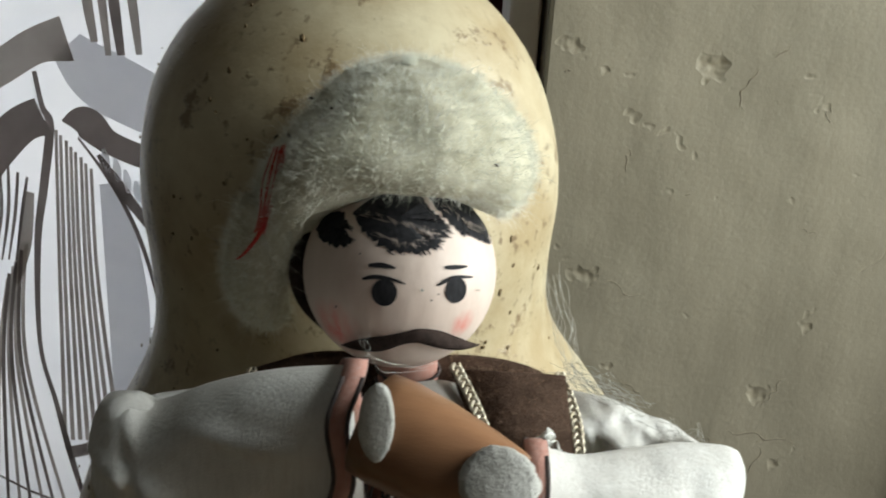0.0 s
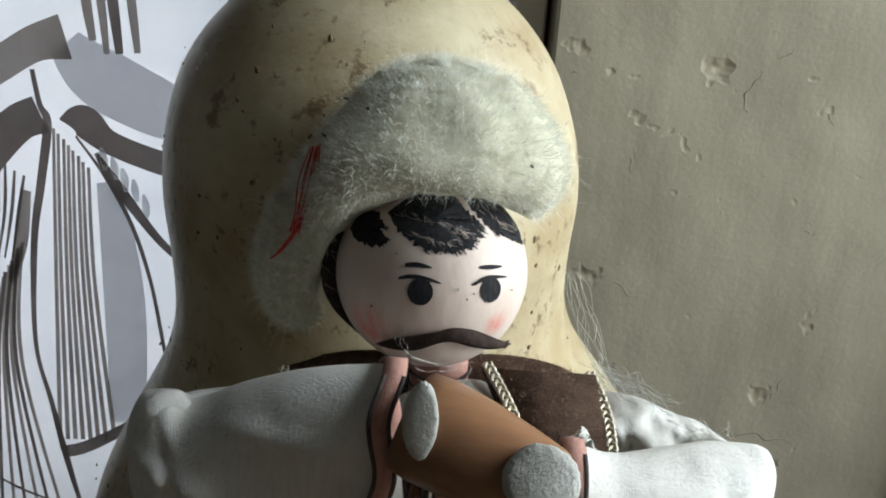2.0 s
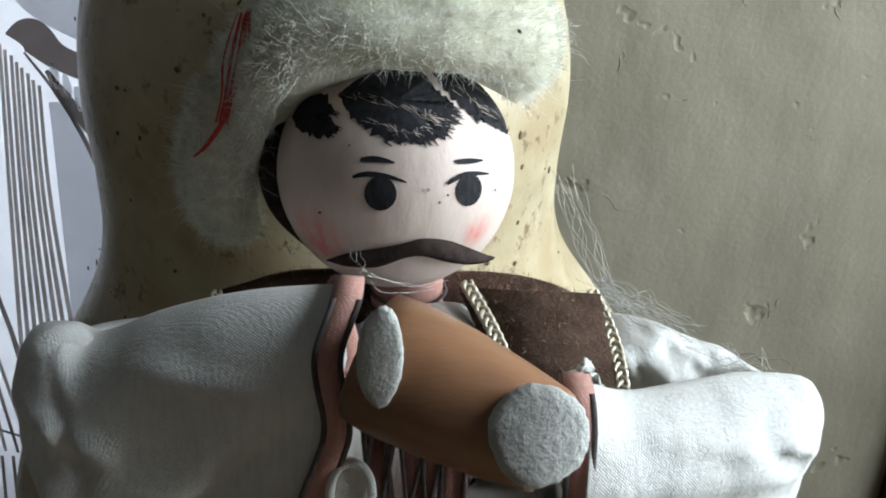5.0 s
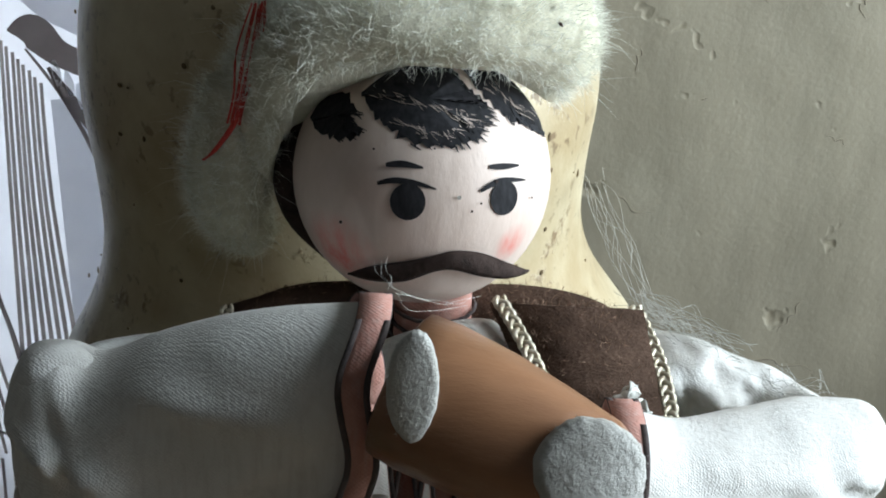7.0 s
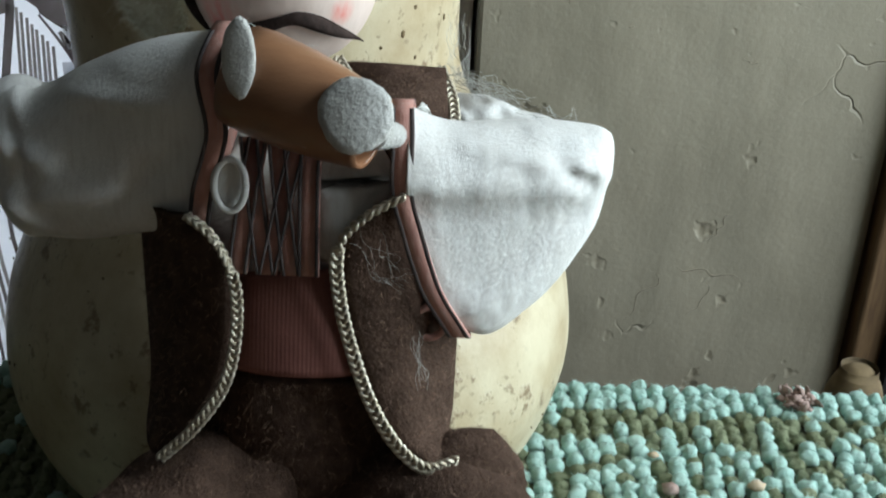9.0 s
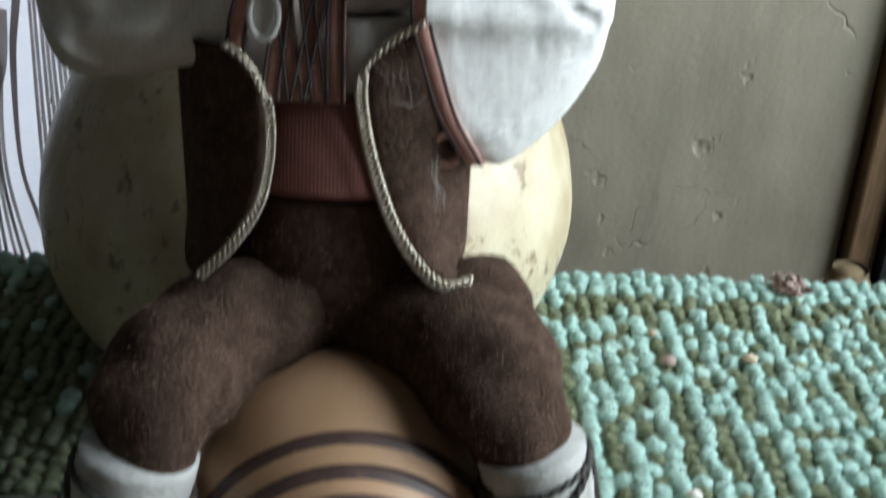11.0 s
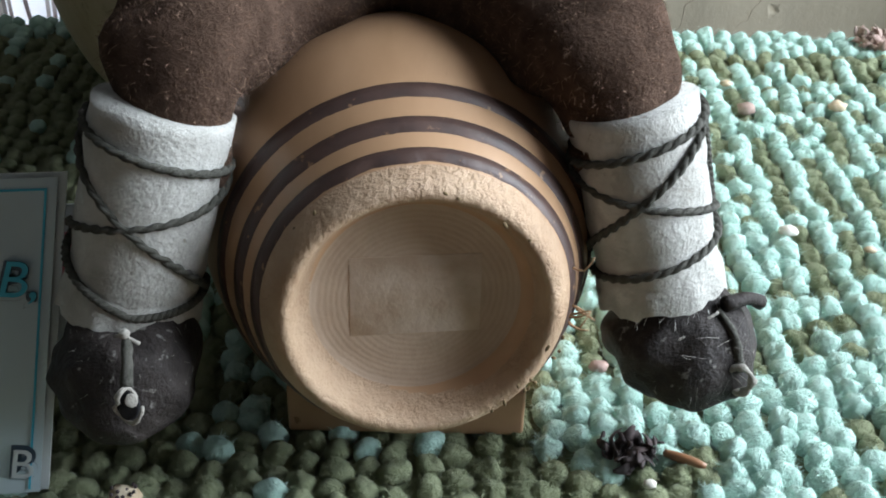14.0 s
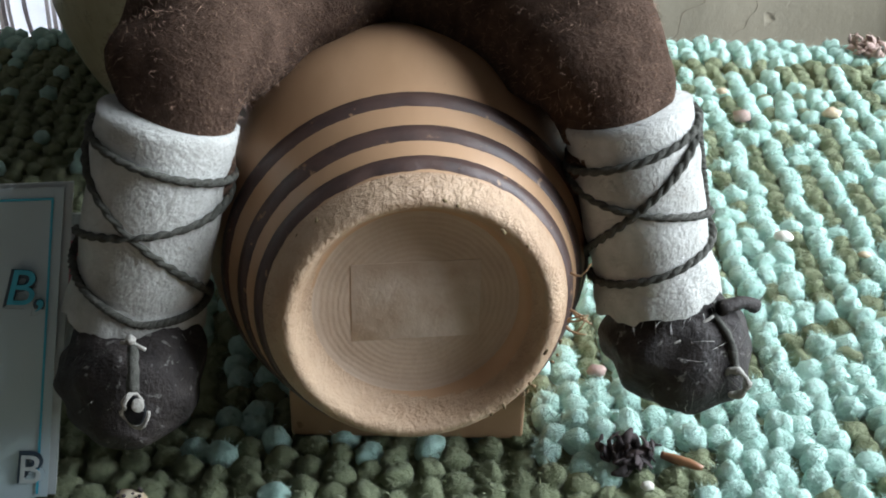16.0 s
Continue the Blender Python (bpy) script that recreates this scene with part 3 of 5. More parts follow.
for k in range(190):
    z = rng.uniform(0.02, 0.262)
    prof = np.interp(z, [0.002, 0.018, 0.045, 0.07, 0.095, 0.12, 0.142, 0.16, 0.18, 0.2, 0.22, 0.24, 0.257, 0.268], [0.06, 0.091, 0.1035, 0.1045, 0.0985, 0.085, 0.0715, 0.066, 0.066, 0.068, 0.066, 0.0588, 0.0455, 0.03])
    a = rng.uniform(-3.3, 0.2)
    if k > 120:
        a, z = rng.normal(-0.75, 0.45), rng.choice([rng.normal(0.235, 0.02), rng.normal(0.125, 0.02)])
        z = min(max(z, 0.03), 0.262)
        prof = np.interp(z, [0.002, 0.018, 0.045, 0.07, 0.095, 0.12, 0.142, 0.16, 0.18, 0.2, 0.22, 0.24, 0.257, 0.268], [0.06, 0.091, 0.1035, 0.1045, 0.0985, 0.085, 0.0715, 0.066, 0.066, 0.068, 0.066, 0.0588, 0.0455, 0.03])
    p = GOURD + Vector((math.cos(a) * prof - 0.058 * z, math.sin(a) * prof, z))
    s = rng.uniform(0.0003, 0.001)
    bmesh.ops.create_icosphere(bm, subdivisions=1, radius=1.0, matrix=Matrix.Translation(p) @ Matrix.Rotation(a, 4, "Z") @ Matrix.Diagonal((0.0003, s, s * rng.uniform(0.6, 1.8), 1)))
specks = part("specks", bm, M_STEM, gourd, "small dark brown scabs on the skin")
specks["kind"] = "stuff"

# ---- barrel ----
BC = Vector((0.0346, 0.1355, 0.0525))
BAX = Vector((-0.13, 1.0, -0.08)).normalized()
barrel = tagged(new("wooden_barrel"), "small turned wooden barrel with dark painted hoops, on its block", "barrel")
prof = [(0.0075, 0.0), (0.0075, 0.014), (0.0071, 0.0208), (0.0054, 0.0232), (0.0024, 0.0246), (-0.0003, 0.0258), (-0.0009, 0.0274), (0.0006, 0.0294), (0.0042, 0.0314), (0.0125, 0.0356), (0.0255, 0.0412), (0.04, 0.0451), (0.053, 0.0453), (0.068, 0.0425), (0.085, 0.0385), (0.1, 0.033), (0.104, 0.03), (0.104, 0.0)]
bm = bmesh.new()
lathe(bm, [p for p in smooth_line(prof[:9], 4)] + [p for p in smooth_line(prof[8:17], 4)][1:] + [np.array((0.104, 0.002))], BC, BAX, 72, 0)
for f in bm.faces:
    if (f.calc_center_median() - BC).dot(BAX) < 0.004 or f.calc_center_median().y < BC.y + 0.0042:
        f.material_index = 1
    d = f.calc_center_median() - BC
    if (d - BAX * d.dot(BAX)).length < 0.0215 and d.dot(BAX) < 0.02:
        f.material_index = 2
part("body", bm, [M_BARREL, M_BARREL_END, M_BARREL_FLOOR], barrel)


def barrel_radius(h):
    fine = smooth_line(prof[8:17], 4)
    return float(np.interp(h, [p[0] for p in fine], [p[1] for p in fine]))


for h0, h1 in ((0.0045, 0.0077), (0.0112, 0.0149), (0.0198, 0.0236), (0.062, 0.066), (0.076, 0.08), (0.089, 0.092)):
    bm = bmesh.new()
    lathe(bm, [(h0, barrel_radius(h0) - 0.0004), (h0 + 0.0002, barrel_radius(h0) + 0.00028), ((h0 + h1) / 2, barrel_radius((h0 + h1) / 2) + 0.00034), (h1 - 0.0002, barrel_radius(h1) + 0.00028), (h1, barrel_radius(h1) - 0.0004)], BC, BAX, 200)
    bmesh.ops.delete(bm, geom=[f for f in bm.faces if len(f.verts) > 4], context="FACES")
    for v in bm.verts:
        v.co += BAX * (0.00022 * noise.noise(v.co * 220) + 0.00012 * noise.noise(v.co * 900))
    part("hoop", bm, M_HOOP, barrel)
bm = bmesh.new()
box(bm, 0.0035, 0.157, 0.0018, 0.0595, 0.221, 0.0155, 0, 0.0008)
part("block", bm, M_BARREL, barrel, "plain square wooden foot block")
bm = bmesh.new()
box(bm, -0.0135, 0.00735, -0.0085, 0.0135, 0.00785, 0.0098, 0, 0.00005)
bmesh.ops.transform(bm, matrix=Matrix.Translation(BC) @ Vector((0, 1, 0)).rotation_difference(BAX).to_matrix().to_4x4(), verts=bm.verts[:])
part("label_residue", bm, M_GLUE, barrel, "greyish rectangle left by a removed label")

bm = bmesh.new()
for k in range(26):
    a = rng.choice([rng.normal(3.5, 0.25), rng.normal(-0.35, 0.3), rng.uniform(0.3, 2.8)])
    r = rng.uniform(0.0262, 0.0312)
    p = BC + Vector((math.cos(a) * r, 0.0004 + max(0, r - 0.0285) * 0.9 - 0.0007, math.sin(a) * r))
    bmesh.ops.create_icosphere(bm, subdivisions=1, radius=1.0, matrix=Matrix.Translation(p) @ Matrix.Rotation(rng.uniform(0, 3), 4, "Y") @ Matrix.Diagonal((rng.uniform(0.0004, 0.0011), 0.0004, 0.0004, 1)))
chips = part("chips", bm, M_STEM, barrel, "dark chips worn into the rim")
chips["kind"] = "stuff"
bm = bmesh.new()
for k in range(7):
    p = BC + Vector((0.0306 + rng.normal(0, 0.0004), 0.003 + rng.normal(0, 0.001), rng.normal(0.002, 0.004)))
    tube(bm, [p, p + Vector((0.002, -0.0015, rng.uniform(-0.001, 0.002))), p + Vector((0.0038, -0.002, rng.uniform(-0.002, 0.004)))], [0.0003, 0.0002, 0.0001], 5, 0, 2)
part("splinters", bm, M_BARREL, barrel, "fine wood splinters standing off the rim")

# ---- doll: one mesh ----
D_HEAD, D_INK, D_FELT, D_FIBRE, D_MUST, D_LINEN, D_WFELT, D_FUR, D_FURB, D_RED, D_SASH, D_PINK, D_DRIB, D_GOLD, D_LEA, D_CORD, D_PALE = range(17)
DOLL_MATS = [M_HEAD, M_INK, M_FELT, M_FELT_FIBRE, M_MUSTACHE, M_LINEN, M_WHITEFELT, M_FUR, M_FURBASE, M_REDTHREAD, M_SASH, M_PINK, M_DARKRIB, M_GOLD, M_LEATHER, M_CORD, M_PALECORD]


def face_patch(bm, outline, mi, lift=0.00015, rings=4):
    """A painted shape on the head, from its outline in face units."""
    cu, cv = sum(p[0] for p in outline) / len(outline), sum(p[1] for p in outline) / len(outline)
    rows = []
    for k in range(1, rings + 1):
        f = k / rings
        rows.append([bm.verts.new(on_face(cu + (u - cu) * f, cv + (v - cv) * f, lift)) for u, v in outline])
    mid = bm.verts.new(on_face(cu, cv, lift))
    n = len(outline)
    for i in range(n):
        j = (i + 1) % n
        bm.faces.new((mid, rows[0][i], rows[0][j])).material_index = mi
        for a, b in zip(rows, rows[1:]):
            bm.faces.new((a[i], b[i], b[j], a[j])).material_index = mi


def stroke(bm, line, width, mi, lift=0.0002):
    pts = smooth_line(line, 5)
    left, right = [], []
    for i, p in enumerate(pts):
        d = np.array(pts[min(i + 1, len(pts) - 1)]) - np.array(pts[max(i - 1, 0)])
        nrm = np.array((-d[1], d[0])) / (np.linalg.norm(d) + 1e-9)
        w = width * (0.25 + 0.75 * math.sin(math.pi * min(1, 0.12 + 0.88 * i / (len(pts) - 1))))
        left.append(tuple(p + nrm * w / 2))
        right.append(tuple(p - nrm * w / 2))
    a = [bm.verts.new(on_face(u, v, lift)) for u, v in left]
    b = [bm.verts.new(on_face(u, v, lift)) for u, v in right]
    for i in range(len(a) - 1):
        bm.faces.new((a[i], a[i + 1], b[i + 1], b[i])).material_index = mi


def oval(cu, cv, ru, rv, n=20, turn=0.0):
    return [(cu + ru * math.cos(t) * math.cos(turn) - rv * math.sin(t) * math.sin(turn), cv + ru * math.cos(t) * math.sin(turn) + rv * math.sin(t) * math.cos(turn)) for t in (2 * math.pi * k / n for k in range(n))]


def felt_disc(bm, centre, normal, r, thick, mi, stretch=1.0, up=(0, 0, 1)):
    z = Vector(normal).normalized()
    x = Vector(up).cross(z).normalized()
    y = z.cross(x)
    rings = []
    for h, f in ((-thick, 0.9), (-thick, 0.99), (0, 1.03), (thick, 0.97), (thick * 1.3, 0.8), (thick * 1.7, 0.4)):
        rings.append([Vector(centre) + z * h + (x * math.cos(a) + y * math.sin(a) * stretch) * r * f * (1 + 0.09 * noise.noise(Vector((math.cos(a) * 1.1, math.sin(a) * 1.1, r * 900))) + 0.035 * noise.noise(Vector((math.cos(a) * 7, math.sin(a) * 7, r * 500)))) for a in (2 * math.pi * k / 80 for k in range(80))])
    skin(bm, rings, mi)


def striped_band(bm, pts, widths, side, lift):
    """A pink ribbon with dark edge stripes."""
    ribbon(bm, pts, widths, side, 0.0004, D_PINK)
    sides = side if isinstance(side, list) else [side] * len(pts)
    for k in (-0.38, 0.38):
        wid = 0.15
        off = [tuple(Vector(p) + Vector(s).normalized() * w * k + Vector(lift)) for p, w, s in zip(pts, widths, sides)]
        ribbon(bm, off, [w * wid for w in widths], side, 0.0003, D_DRIB)


def braid(bm, pts, w):
    """A metallic plaited trim: two twisted cords side by side."""
    line = [Vector(q) for q in smooth_line(pts, 22)]
    for ph in (0, math.pi * 2 / 3, math.pi * 4 / 3):
        out, run = [], 0.0
        fr = frames_along(line)
        for i, (p, (s, u)) in enumerate(zip(line, fr)):
            if i:
                run += (p - line[i - 1]).length
            t = run / 0.00095 + ph
            out.append(p + s * math.sin(t) * w * 0.36 + u * math.sin(2 * t) * w * 0.1)
        tube(bm, out, w * 0.165, 6, D_GOLD, 1, 1.0)


def laced_leg(bm, top, ankle, r0, r1, lace, seed):
    """White gaiter with crossed cords."""
    top, ankle = Vector(top), Vector(ankle)
    mid = top.lerp(ankle, 0.5) + Vector((0, -0.001, 0))
    tube(bm, [top, mid, ankle], [r0, (r0 + r1) / 2 * 1.0, r1], 22, D_WFELT, 6, 1.0, 0.0008, 160)
    ax = (ankle - top).normalized()
    sx = ax.cross(Vector((0, 1, 0))).normalized()
    sy = ax.cross(sx).normalized()
    # torn hem over the shoe
    for seam in (1.0, 0.94):
        low, high = [], []
        for k in range(64):
            a = 2 * math.pi * k / 64
            d = sx * math.cos(a) + sy * math.sin(a)
            tear = 0.0034 + 0.003 * noise.noise(Vector((math.cos(a) * 2.2, math.sin(a) * 2.2, seed))) + 0.0014 * noise.noise(Vector((a * 6, seed, 0)))
            high.append(top.lerp(ankle, 0.9) + d * r1 * 1.01 * seam)
            low.append(ankle + ax * tear + d * (r1 * 1.1 + 0.0012 * noise.noise(Vector((a * 3, 0, seed)))) * seam)
        skin(bm, [high, [p.lerp(q, 0.5) + (p - top.lerp(ankle, 0.9)) * 0.03 for p, q in zip(high, low)], low], D_WFELT, True, False)
    for f0, f1, w0, w1 in lace:
        pts = []
        for k in range(15):
            t = k / 14
            f, a = f0 + (f1 - f0) * t, w0 + (w1 - w0) * t
            r = (r0 + (r1 - r0) * f) * 1.03 + 0.0004
            pts.append(top.lerp(ankle, f) + (sx * math.cos(a) + sy * math.sin(a)) * r)
        for ph in (0, math.pi):
            out = []
            fine = [Vector(q) for q in smooth_line(pts, 5)]
            for i, (p, (s, u)) in enumerate(zip(fine, frames_along(fine))):
                out.append(p + (s * math.cos(i * 0.8 + ph) + u * math.sin(i * 0.8 + ph)) * 0.00035)
            tube(bm, out, 0.00068, 5, D_CORD, 1)


def shoe(bm, ankle, toe, w, h):
    """A soft pointed leather shoe with a curled toe and stitches."""
    a, t = Vector(ankle), Vector(toe)
    d = (t - a)
    pts = [a - d * 0.35 + Vector((0, 0, 0.001)), a - d * 0.2, a + d * 0.15, a + d * 0.5, a + d * 0.8, t]
    rad = [w * 0.45, w * 0.85, w, w * 0.98, w * 0.7, w * 0.25]
    tube(bm, pts, rad, 30, D_LEA, 8, h / w, 0.0026, 150)
    n = Vector((-d.y, d.x, 0)).normalized()
    for f, g in ((0.3, 0.9), (0.52, 0.86), (0.7, 0.66)):
        c = a + d * f
        tube(bm, [c + n * w * g * math.cos(q) + Vector((0, 0, 1)) * h * g * math.sin(q) * 1.06 for q in np.linspace(0.5, 2.6, 9)], [0.0005, 0.0011, 0.0013, 0.0012, 0.0014, 0.0011, 0.0013, 0.001, 0.0005], 7, D_LEA, 2, 1.0, 0.0008, 600)
    return t


def build_doll():
    bm = bmesh.new()
    rng = np.random.default_rng(3)
    # head
    bmesh.ops.create_uvsphere(bm, u_segments=48, v_segments=32, radius=HEAD_R, matrix=Matrix.Translation(HEAD))
    # painted hair: three locks with ragged ends
    def lock(top, low, n, seed):
        r2 = np.random.default_rng(seed)
        edge = smooth_line(low, n)
        rag = []
        for i, p in enumerate(edge):
            k = 0.02 if i % 2 else -0.025
            rag.append((p[0] + r2.normal(0, 0.012), p[1] + k * r2.uniform(0.2, 1.2)))
        face_patch(bm, [tuple(p) for p in smooth_line(top, 6)] + rag[::-1], D_INK, 0.00012, 6)
    lock([(-0.478, 0.554), (-0.32, 0.7), (-0.168, 0.78), (0.0, 0.83), (0.15, 0.82)], [(-0.478, 0.554), (-0.403, 0.433), (-0.294, 0.339), (-0.169, 0.265), (0.032, 0.215), (0.188, 0.225), (0.375, 0.3), (0.36, 0.38), (0.44, 0.51), (0.327, 0.614), (0.221, 0.71), (0.15, 0.82)], 4, 1)
    lock([(0.2, 0.82), (0.4, 0.84), (0.603, 0.77), (0.78, 0.61), (0.87, 0.48)], [(0.2, 0.82), (0.369, 0.625), (0.543, 0.48), (0.725, 0.415), (0.9, 0.37)], 5, 2)
    lock([(-0.86, 0.36), (-0.78, 0.5), (-0.62, 0.56)], [(-0.86, 0.34), (-0.73, 0.24), (-0.61, 0.215), (-0.46, 0.255), (-0.53, 0.345), (-0.5, 0.43), (-0.6, 0.56)], 4, 3)

    def bristles(line, way, count, length, width, mi, lift):
        """Brush marks that start along a line and run one way."""
        pts = smooth_line(line, 8)
        for _ in range(count):
            u, v = pts[rng.integers(len(pts))] + rng.normal(0, 0.02, 2)
            du, dv = np.array(way) * length * rng.uniform(0.5, 1.3) + rng.normal(0, 0.012, 2)
            if (u + du) ** 2 + (v + dv) ** 2 < 0.97:
                stroke(bm, [(u - du, v - dv), (u, v), (u + du, v + dv)], width * rng.uniform(0.6, 1.3), mi, lift)
    bristles([(-0.16, 0.29), (0.03, 0.24), (0.19, 0.25), (0.36, 0.32)], (0.6, -0.5), 60, 0.07, 0.014, D_INK, 0.0002)
    bristles([(0.35, 0.33), (0.38, 0.42), (0.42, 0.52)], (0.9, -0.25), 34, 0.08, 0.013, D_INK, 0.0002)
    bristles([(0.56, 0.5), (0.72, 0.44), (0.86, 0.4)], (0.5, -0.6), 34, 0.06, 0.012, D_INK, 0.0002)
    bristles([(-0.5, 0.42), (-0.54, 0.34), (-0.5, 0.27), (-0.64, 0.24)], (0.8, -0.4), 34, 0.06, 0.013, D_INK, 0.0002)
    bristles([(-0.35, 0.55), (-0.1, 0.5), (0.15, 0.45), (0.3, 0.42)], (0.75, -0.5), 34, 0.045, 0.0024, D_HEAD, 0.0003)
    bristles([(-0.2, 0.36), (0.0, 0.3), (0.2, 0.32), (0.32, 0.4)], (0.75, -0.4), 34, 0.045, 0.0026, D_HEAD, 0.0003)
    bristles([(0.4, 0.7), (0.6, 0.57), (0.8, 0.47)], (0.6, -0.6), 22, 0.045, 0.0024, D_HEAD, 0.0003)
    # eyes, lids, brows
    face_patch(bm, oval(-0.09, -0.185, 0.124, 0.13), D_INK, 0.0002)
    face_patch(bm, oval(0.588, -0.112, 0.1, 0.125, 20, -0.1), D_INK, 0.0002)
    stroke(bm, [(-0.31, -0.075), (-0.2, -0.045), (-0.05, -0.05), (0.1, -0.085)], 0.042, D_INK)
    stroke(bm, [(0.41, -0.075), (0.52, -0.005), (0.62, 0.018), (0.74, 0.025)], 0.042, D_INK)
    stroke(bm, [(-0.26, 0.058), (-0.14, 0.072), (-0.0, 0.055)], 0.048, D_INK)
    stroke(bm, [(0.46, 0.098), (0.57, 0.11), (0.68, 0.125)], 0.044, D_INK)
    # flecks of dirt on the paint
    for u, v, r in ((-0.551, -0.37, 0.012), (0.263, -0.131, 0.016), (0.36, -0.22, 0.01), (0.42, -0.16, 0.009), (0.52, 0.0, 0.012), (-0.35, 0.16, 0.008), (0.8, -0.1, 0.008)):
        face_patch(bm, oval(u, v, r, r, 8), D_MUST if r != 0.016 else D_PALE, 0.0003, 1)
    # leather moustache, standing off the face
    ms = [(-0.46, -0.76, 0.01), (-0.3, -0.74, 0.11), (-0.08, -0.71, 0.15), (0.12, -0.64, 0.12), (0.26, -0.6, 0.14), (0.45, -0.62, 0.17), (0.64, -0.66, 0.12), (0.83, -0.68, 0.01)]
    rings = []
    for u, v, w in [tuple(q) for q in smooth_line(ms, 5)]:
        c = on_face(u * 0.93, v * 0.93, 0.0009 + 0.0012 * abs(u - 0.15)) + FACE_R * (u * 0.07 * HEAD_R)
        o = FACE * 0.0009
        hh = FACE_U * max(w, 0.012) * HEAD_R * 0.5
        rings.append([c + hh, c + hh * 0.6 + o, c - hh * 0.6 + o, c - hh, c - hh * 0.6 - o * 0.8, c + hh * 0.6 - o * 0.8])
    skin(bm, rings, D_MUST)
    # neck with a checked ribbon
    tube(bm, [(0.018, 0.2505, 0.182), (0.0175, 0.2525, 0.19), (0.017, 0.254, 0.199)], [0.0078, 0.0074, 0.0076], 20, D_PINK, 4, 1.0, 0.0005)
    for z in (0.186, 0.189, 0.192):
        tube(bm, [Vector((0.0175, 0.252, z)) + Vector((math.cos(a), math.sin(a), 0)) * 0.0078 for a in np.linspace(0, 2 * math.pi, 20)], 0.0004, 5, D_DRIB, 1)
    # torso under the waistcoat
    tube(bm, [(0.024, 0.218, 0.118), (0.0235, 0.22, 0.132), (0.023, 0.222, 0.15), (0.022, 0.2295, 0.167), (0.0205, 0.241, 0.179), (0.018, 0.2485, 0.187)], [0.02, 0.024, 0.0258, 0.0265, 0.018, 0.011], 30, D_LINEN, 6, 0.85, 0.0008)
    tube(bm, [(0.031, 0.217, 0.19), (0.0335, 0.2115, 0.182), (0.034, 0.209, 0.172), (0.033, 0.2095, 0.163)], [0.006, 0.0098, 0.0108, 0.009], 24, D_LINEN, 6, 0.9, 0.0008, 120)
    # sash
    tube(bm, [(0.0235, 0.216, 0.1345), (0.0235, 0.2175, 0.143), (0.023, 0.2195, 0.15), (0.0225, 0.221, 0.1555)], [0.0275, 0.0268, 0.0264, 0.026], 36, D_SASH, 4, 0.87, 0.0004)
    # ribbons on the shirt front
    for x0, x1, w in ((0.0145, 0.0105, 0.0048), (0.0125, 0.0168, 0.0045), (0.0235, 0.0172, 0.0042), (0.0185, 0.0225, 0.0042), (0.026, 0.0262, 0.005)):
        striped_band(bm, [(x0, 0.2065, 0.1905), (x0 * 0.6 + x1 * 0.4, 0.2015 - 0.0006 * (x0 > 0.018), 0.18), (x1, 0.197, 0.162)], [w, w, w], (1, 0, 0), (0, -0.0007, 0.0002))
    # waistcoat: two felt fronts wrapped on the torso
    def front(xo, edge, outer_y):
        """edge: inner line rows of (x, y, z); the sheet runs from it round to the outer side."""
        rings = []
        for x, y, z in smooth_line(edge, 6):
            ox = xo
            pts = []
            for k in range(9):
                t = k / 8
                pts.append(Vector((x + (ox - x) * t, y + (outer_y - y) * t ** 2.2 - 0.0012 * math.sin(math.pi * t), z)))
            back = [p + Vector((0, 0.0022, 0)) for p in reversed(pts)]
            rings.append(pts + back)
        skin(bm, rings, D_FELT)
    front(-0.0168, [(0.0, 0.1985, 0.1745), (0.0062, 0.196, 0.1705), (0.0105, 0.1948, 0.162), (0.0108, 0.194, 0.15), (0.008, 0.1925, 0.137), (0.001, 0.191, 0.126), (-0.0075, 0.1905, 0.1175)], 0.222)
    front(0.0605, [(0.046, 0.199, 0.1815), (0.0385, 0.1975, 0.1765), (0.033, 0.1968, 0.17), (0.0335, 0.1955, 0.158), (0.037, 0.194, 0.144), (0.0415, 0.1925, 0.132), (0.0475, 0.1915, 0.1225), (0.055, 0.1915, 0.1165)], 0.216)
    braid(bm, [(0.0, 0.197, 0.1755), (0.0062, 0.1944, 0.1715), (0.0105, 0.1932, 0.162), (0.0108, 0.1922, 0.15), (0.008, 0.1908, 0.137), (0.001, 0.1892, 0.126), (-0.0075, 0.1888, 0.1172)], 0.003)
    braid(bm, [(0.047, 0.1965, 0.1825), (0.0385, 0.1958, 0.1772), (0.033, 0.195, 0.17), (0.0335, 0.1938, 0.158), (0.037, 0.1922, 0.144), (0.0415, 0.1908, 0.132), (0.0475, 0.1898, 0.1222), (0.054, 0.1905, 0.1162), (0.0615, 0.194, 0.1162)], 0.0034)
    # waistcoat shoulders and back
    tube(bm, [(-0.026, 0.2545, 0.179), (-0.01, 0.256, 0.1855), (0.004, 0.2565, 0.187), (0.018, 0.258, 0.186), (0.034, 0.2565, 0.187), (0.048, 0.255, 0.185), (0.058, 0.254, 0.179)], [0.004, 0.0058, 0.0062, 0.006, 0.007, 0.007, 0.005], 16, D_FELT, 5, 0.9)
    rings = []
    for z, y, w in ((0.188, 0.254, 0.038), (0.17, 0.247, 0.038), (0.15, 0.238, 0.037), (0.13, 0.233, 0.036), (0.112, 0.231, 0.036)):
        rings.append([Vector((0.0205 + w * math.cos(a), y - 0.008 + 0.02 * math.sin(a), z)) for a in np.linspace(0, math.pi, 14)] + [Vector((0.0205 + (w - 0.002) * math.cos(a), y - 0.008 + 0.018 * math.sin(a), z)) for a in np.linspace(math.pi, 0, 14)])
    skin(bm, rings, D_FELT)
    # right chest panel of the waistcoat above the arm, with its two braids
    rings = []
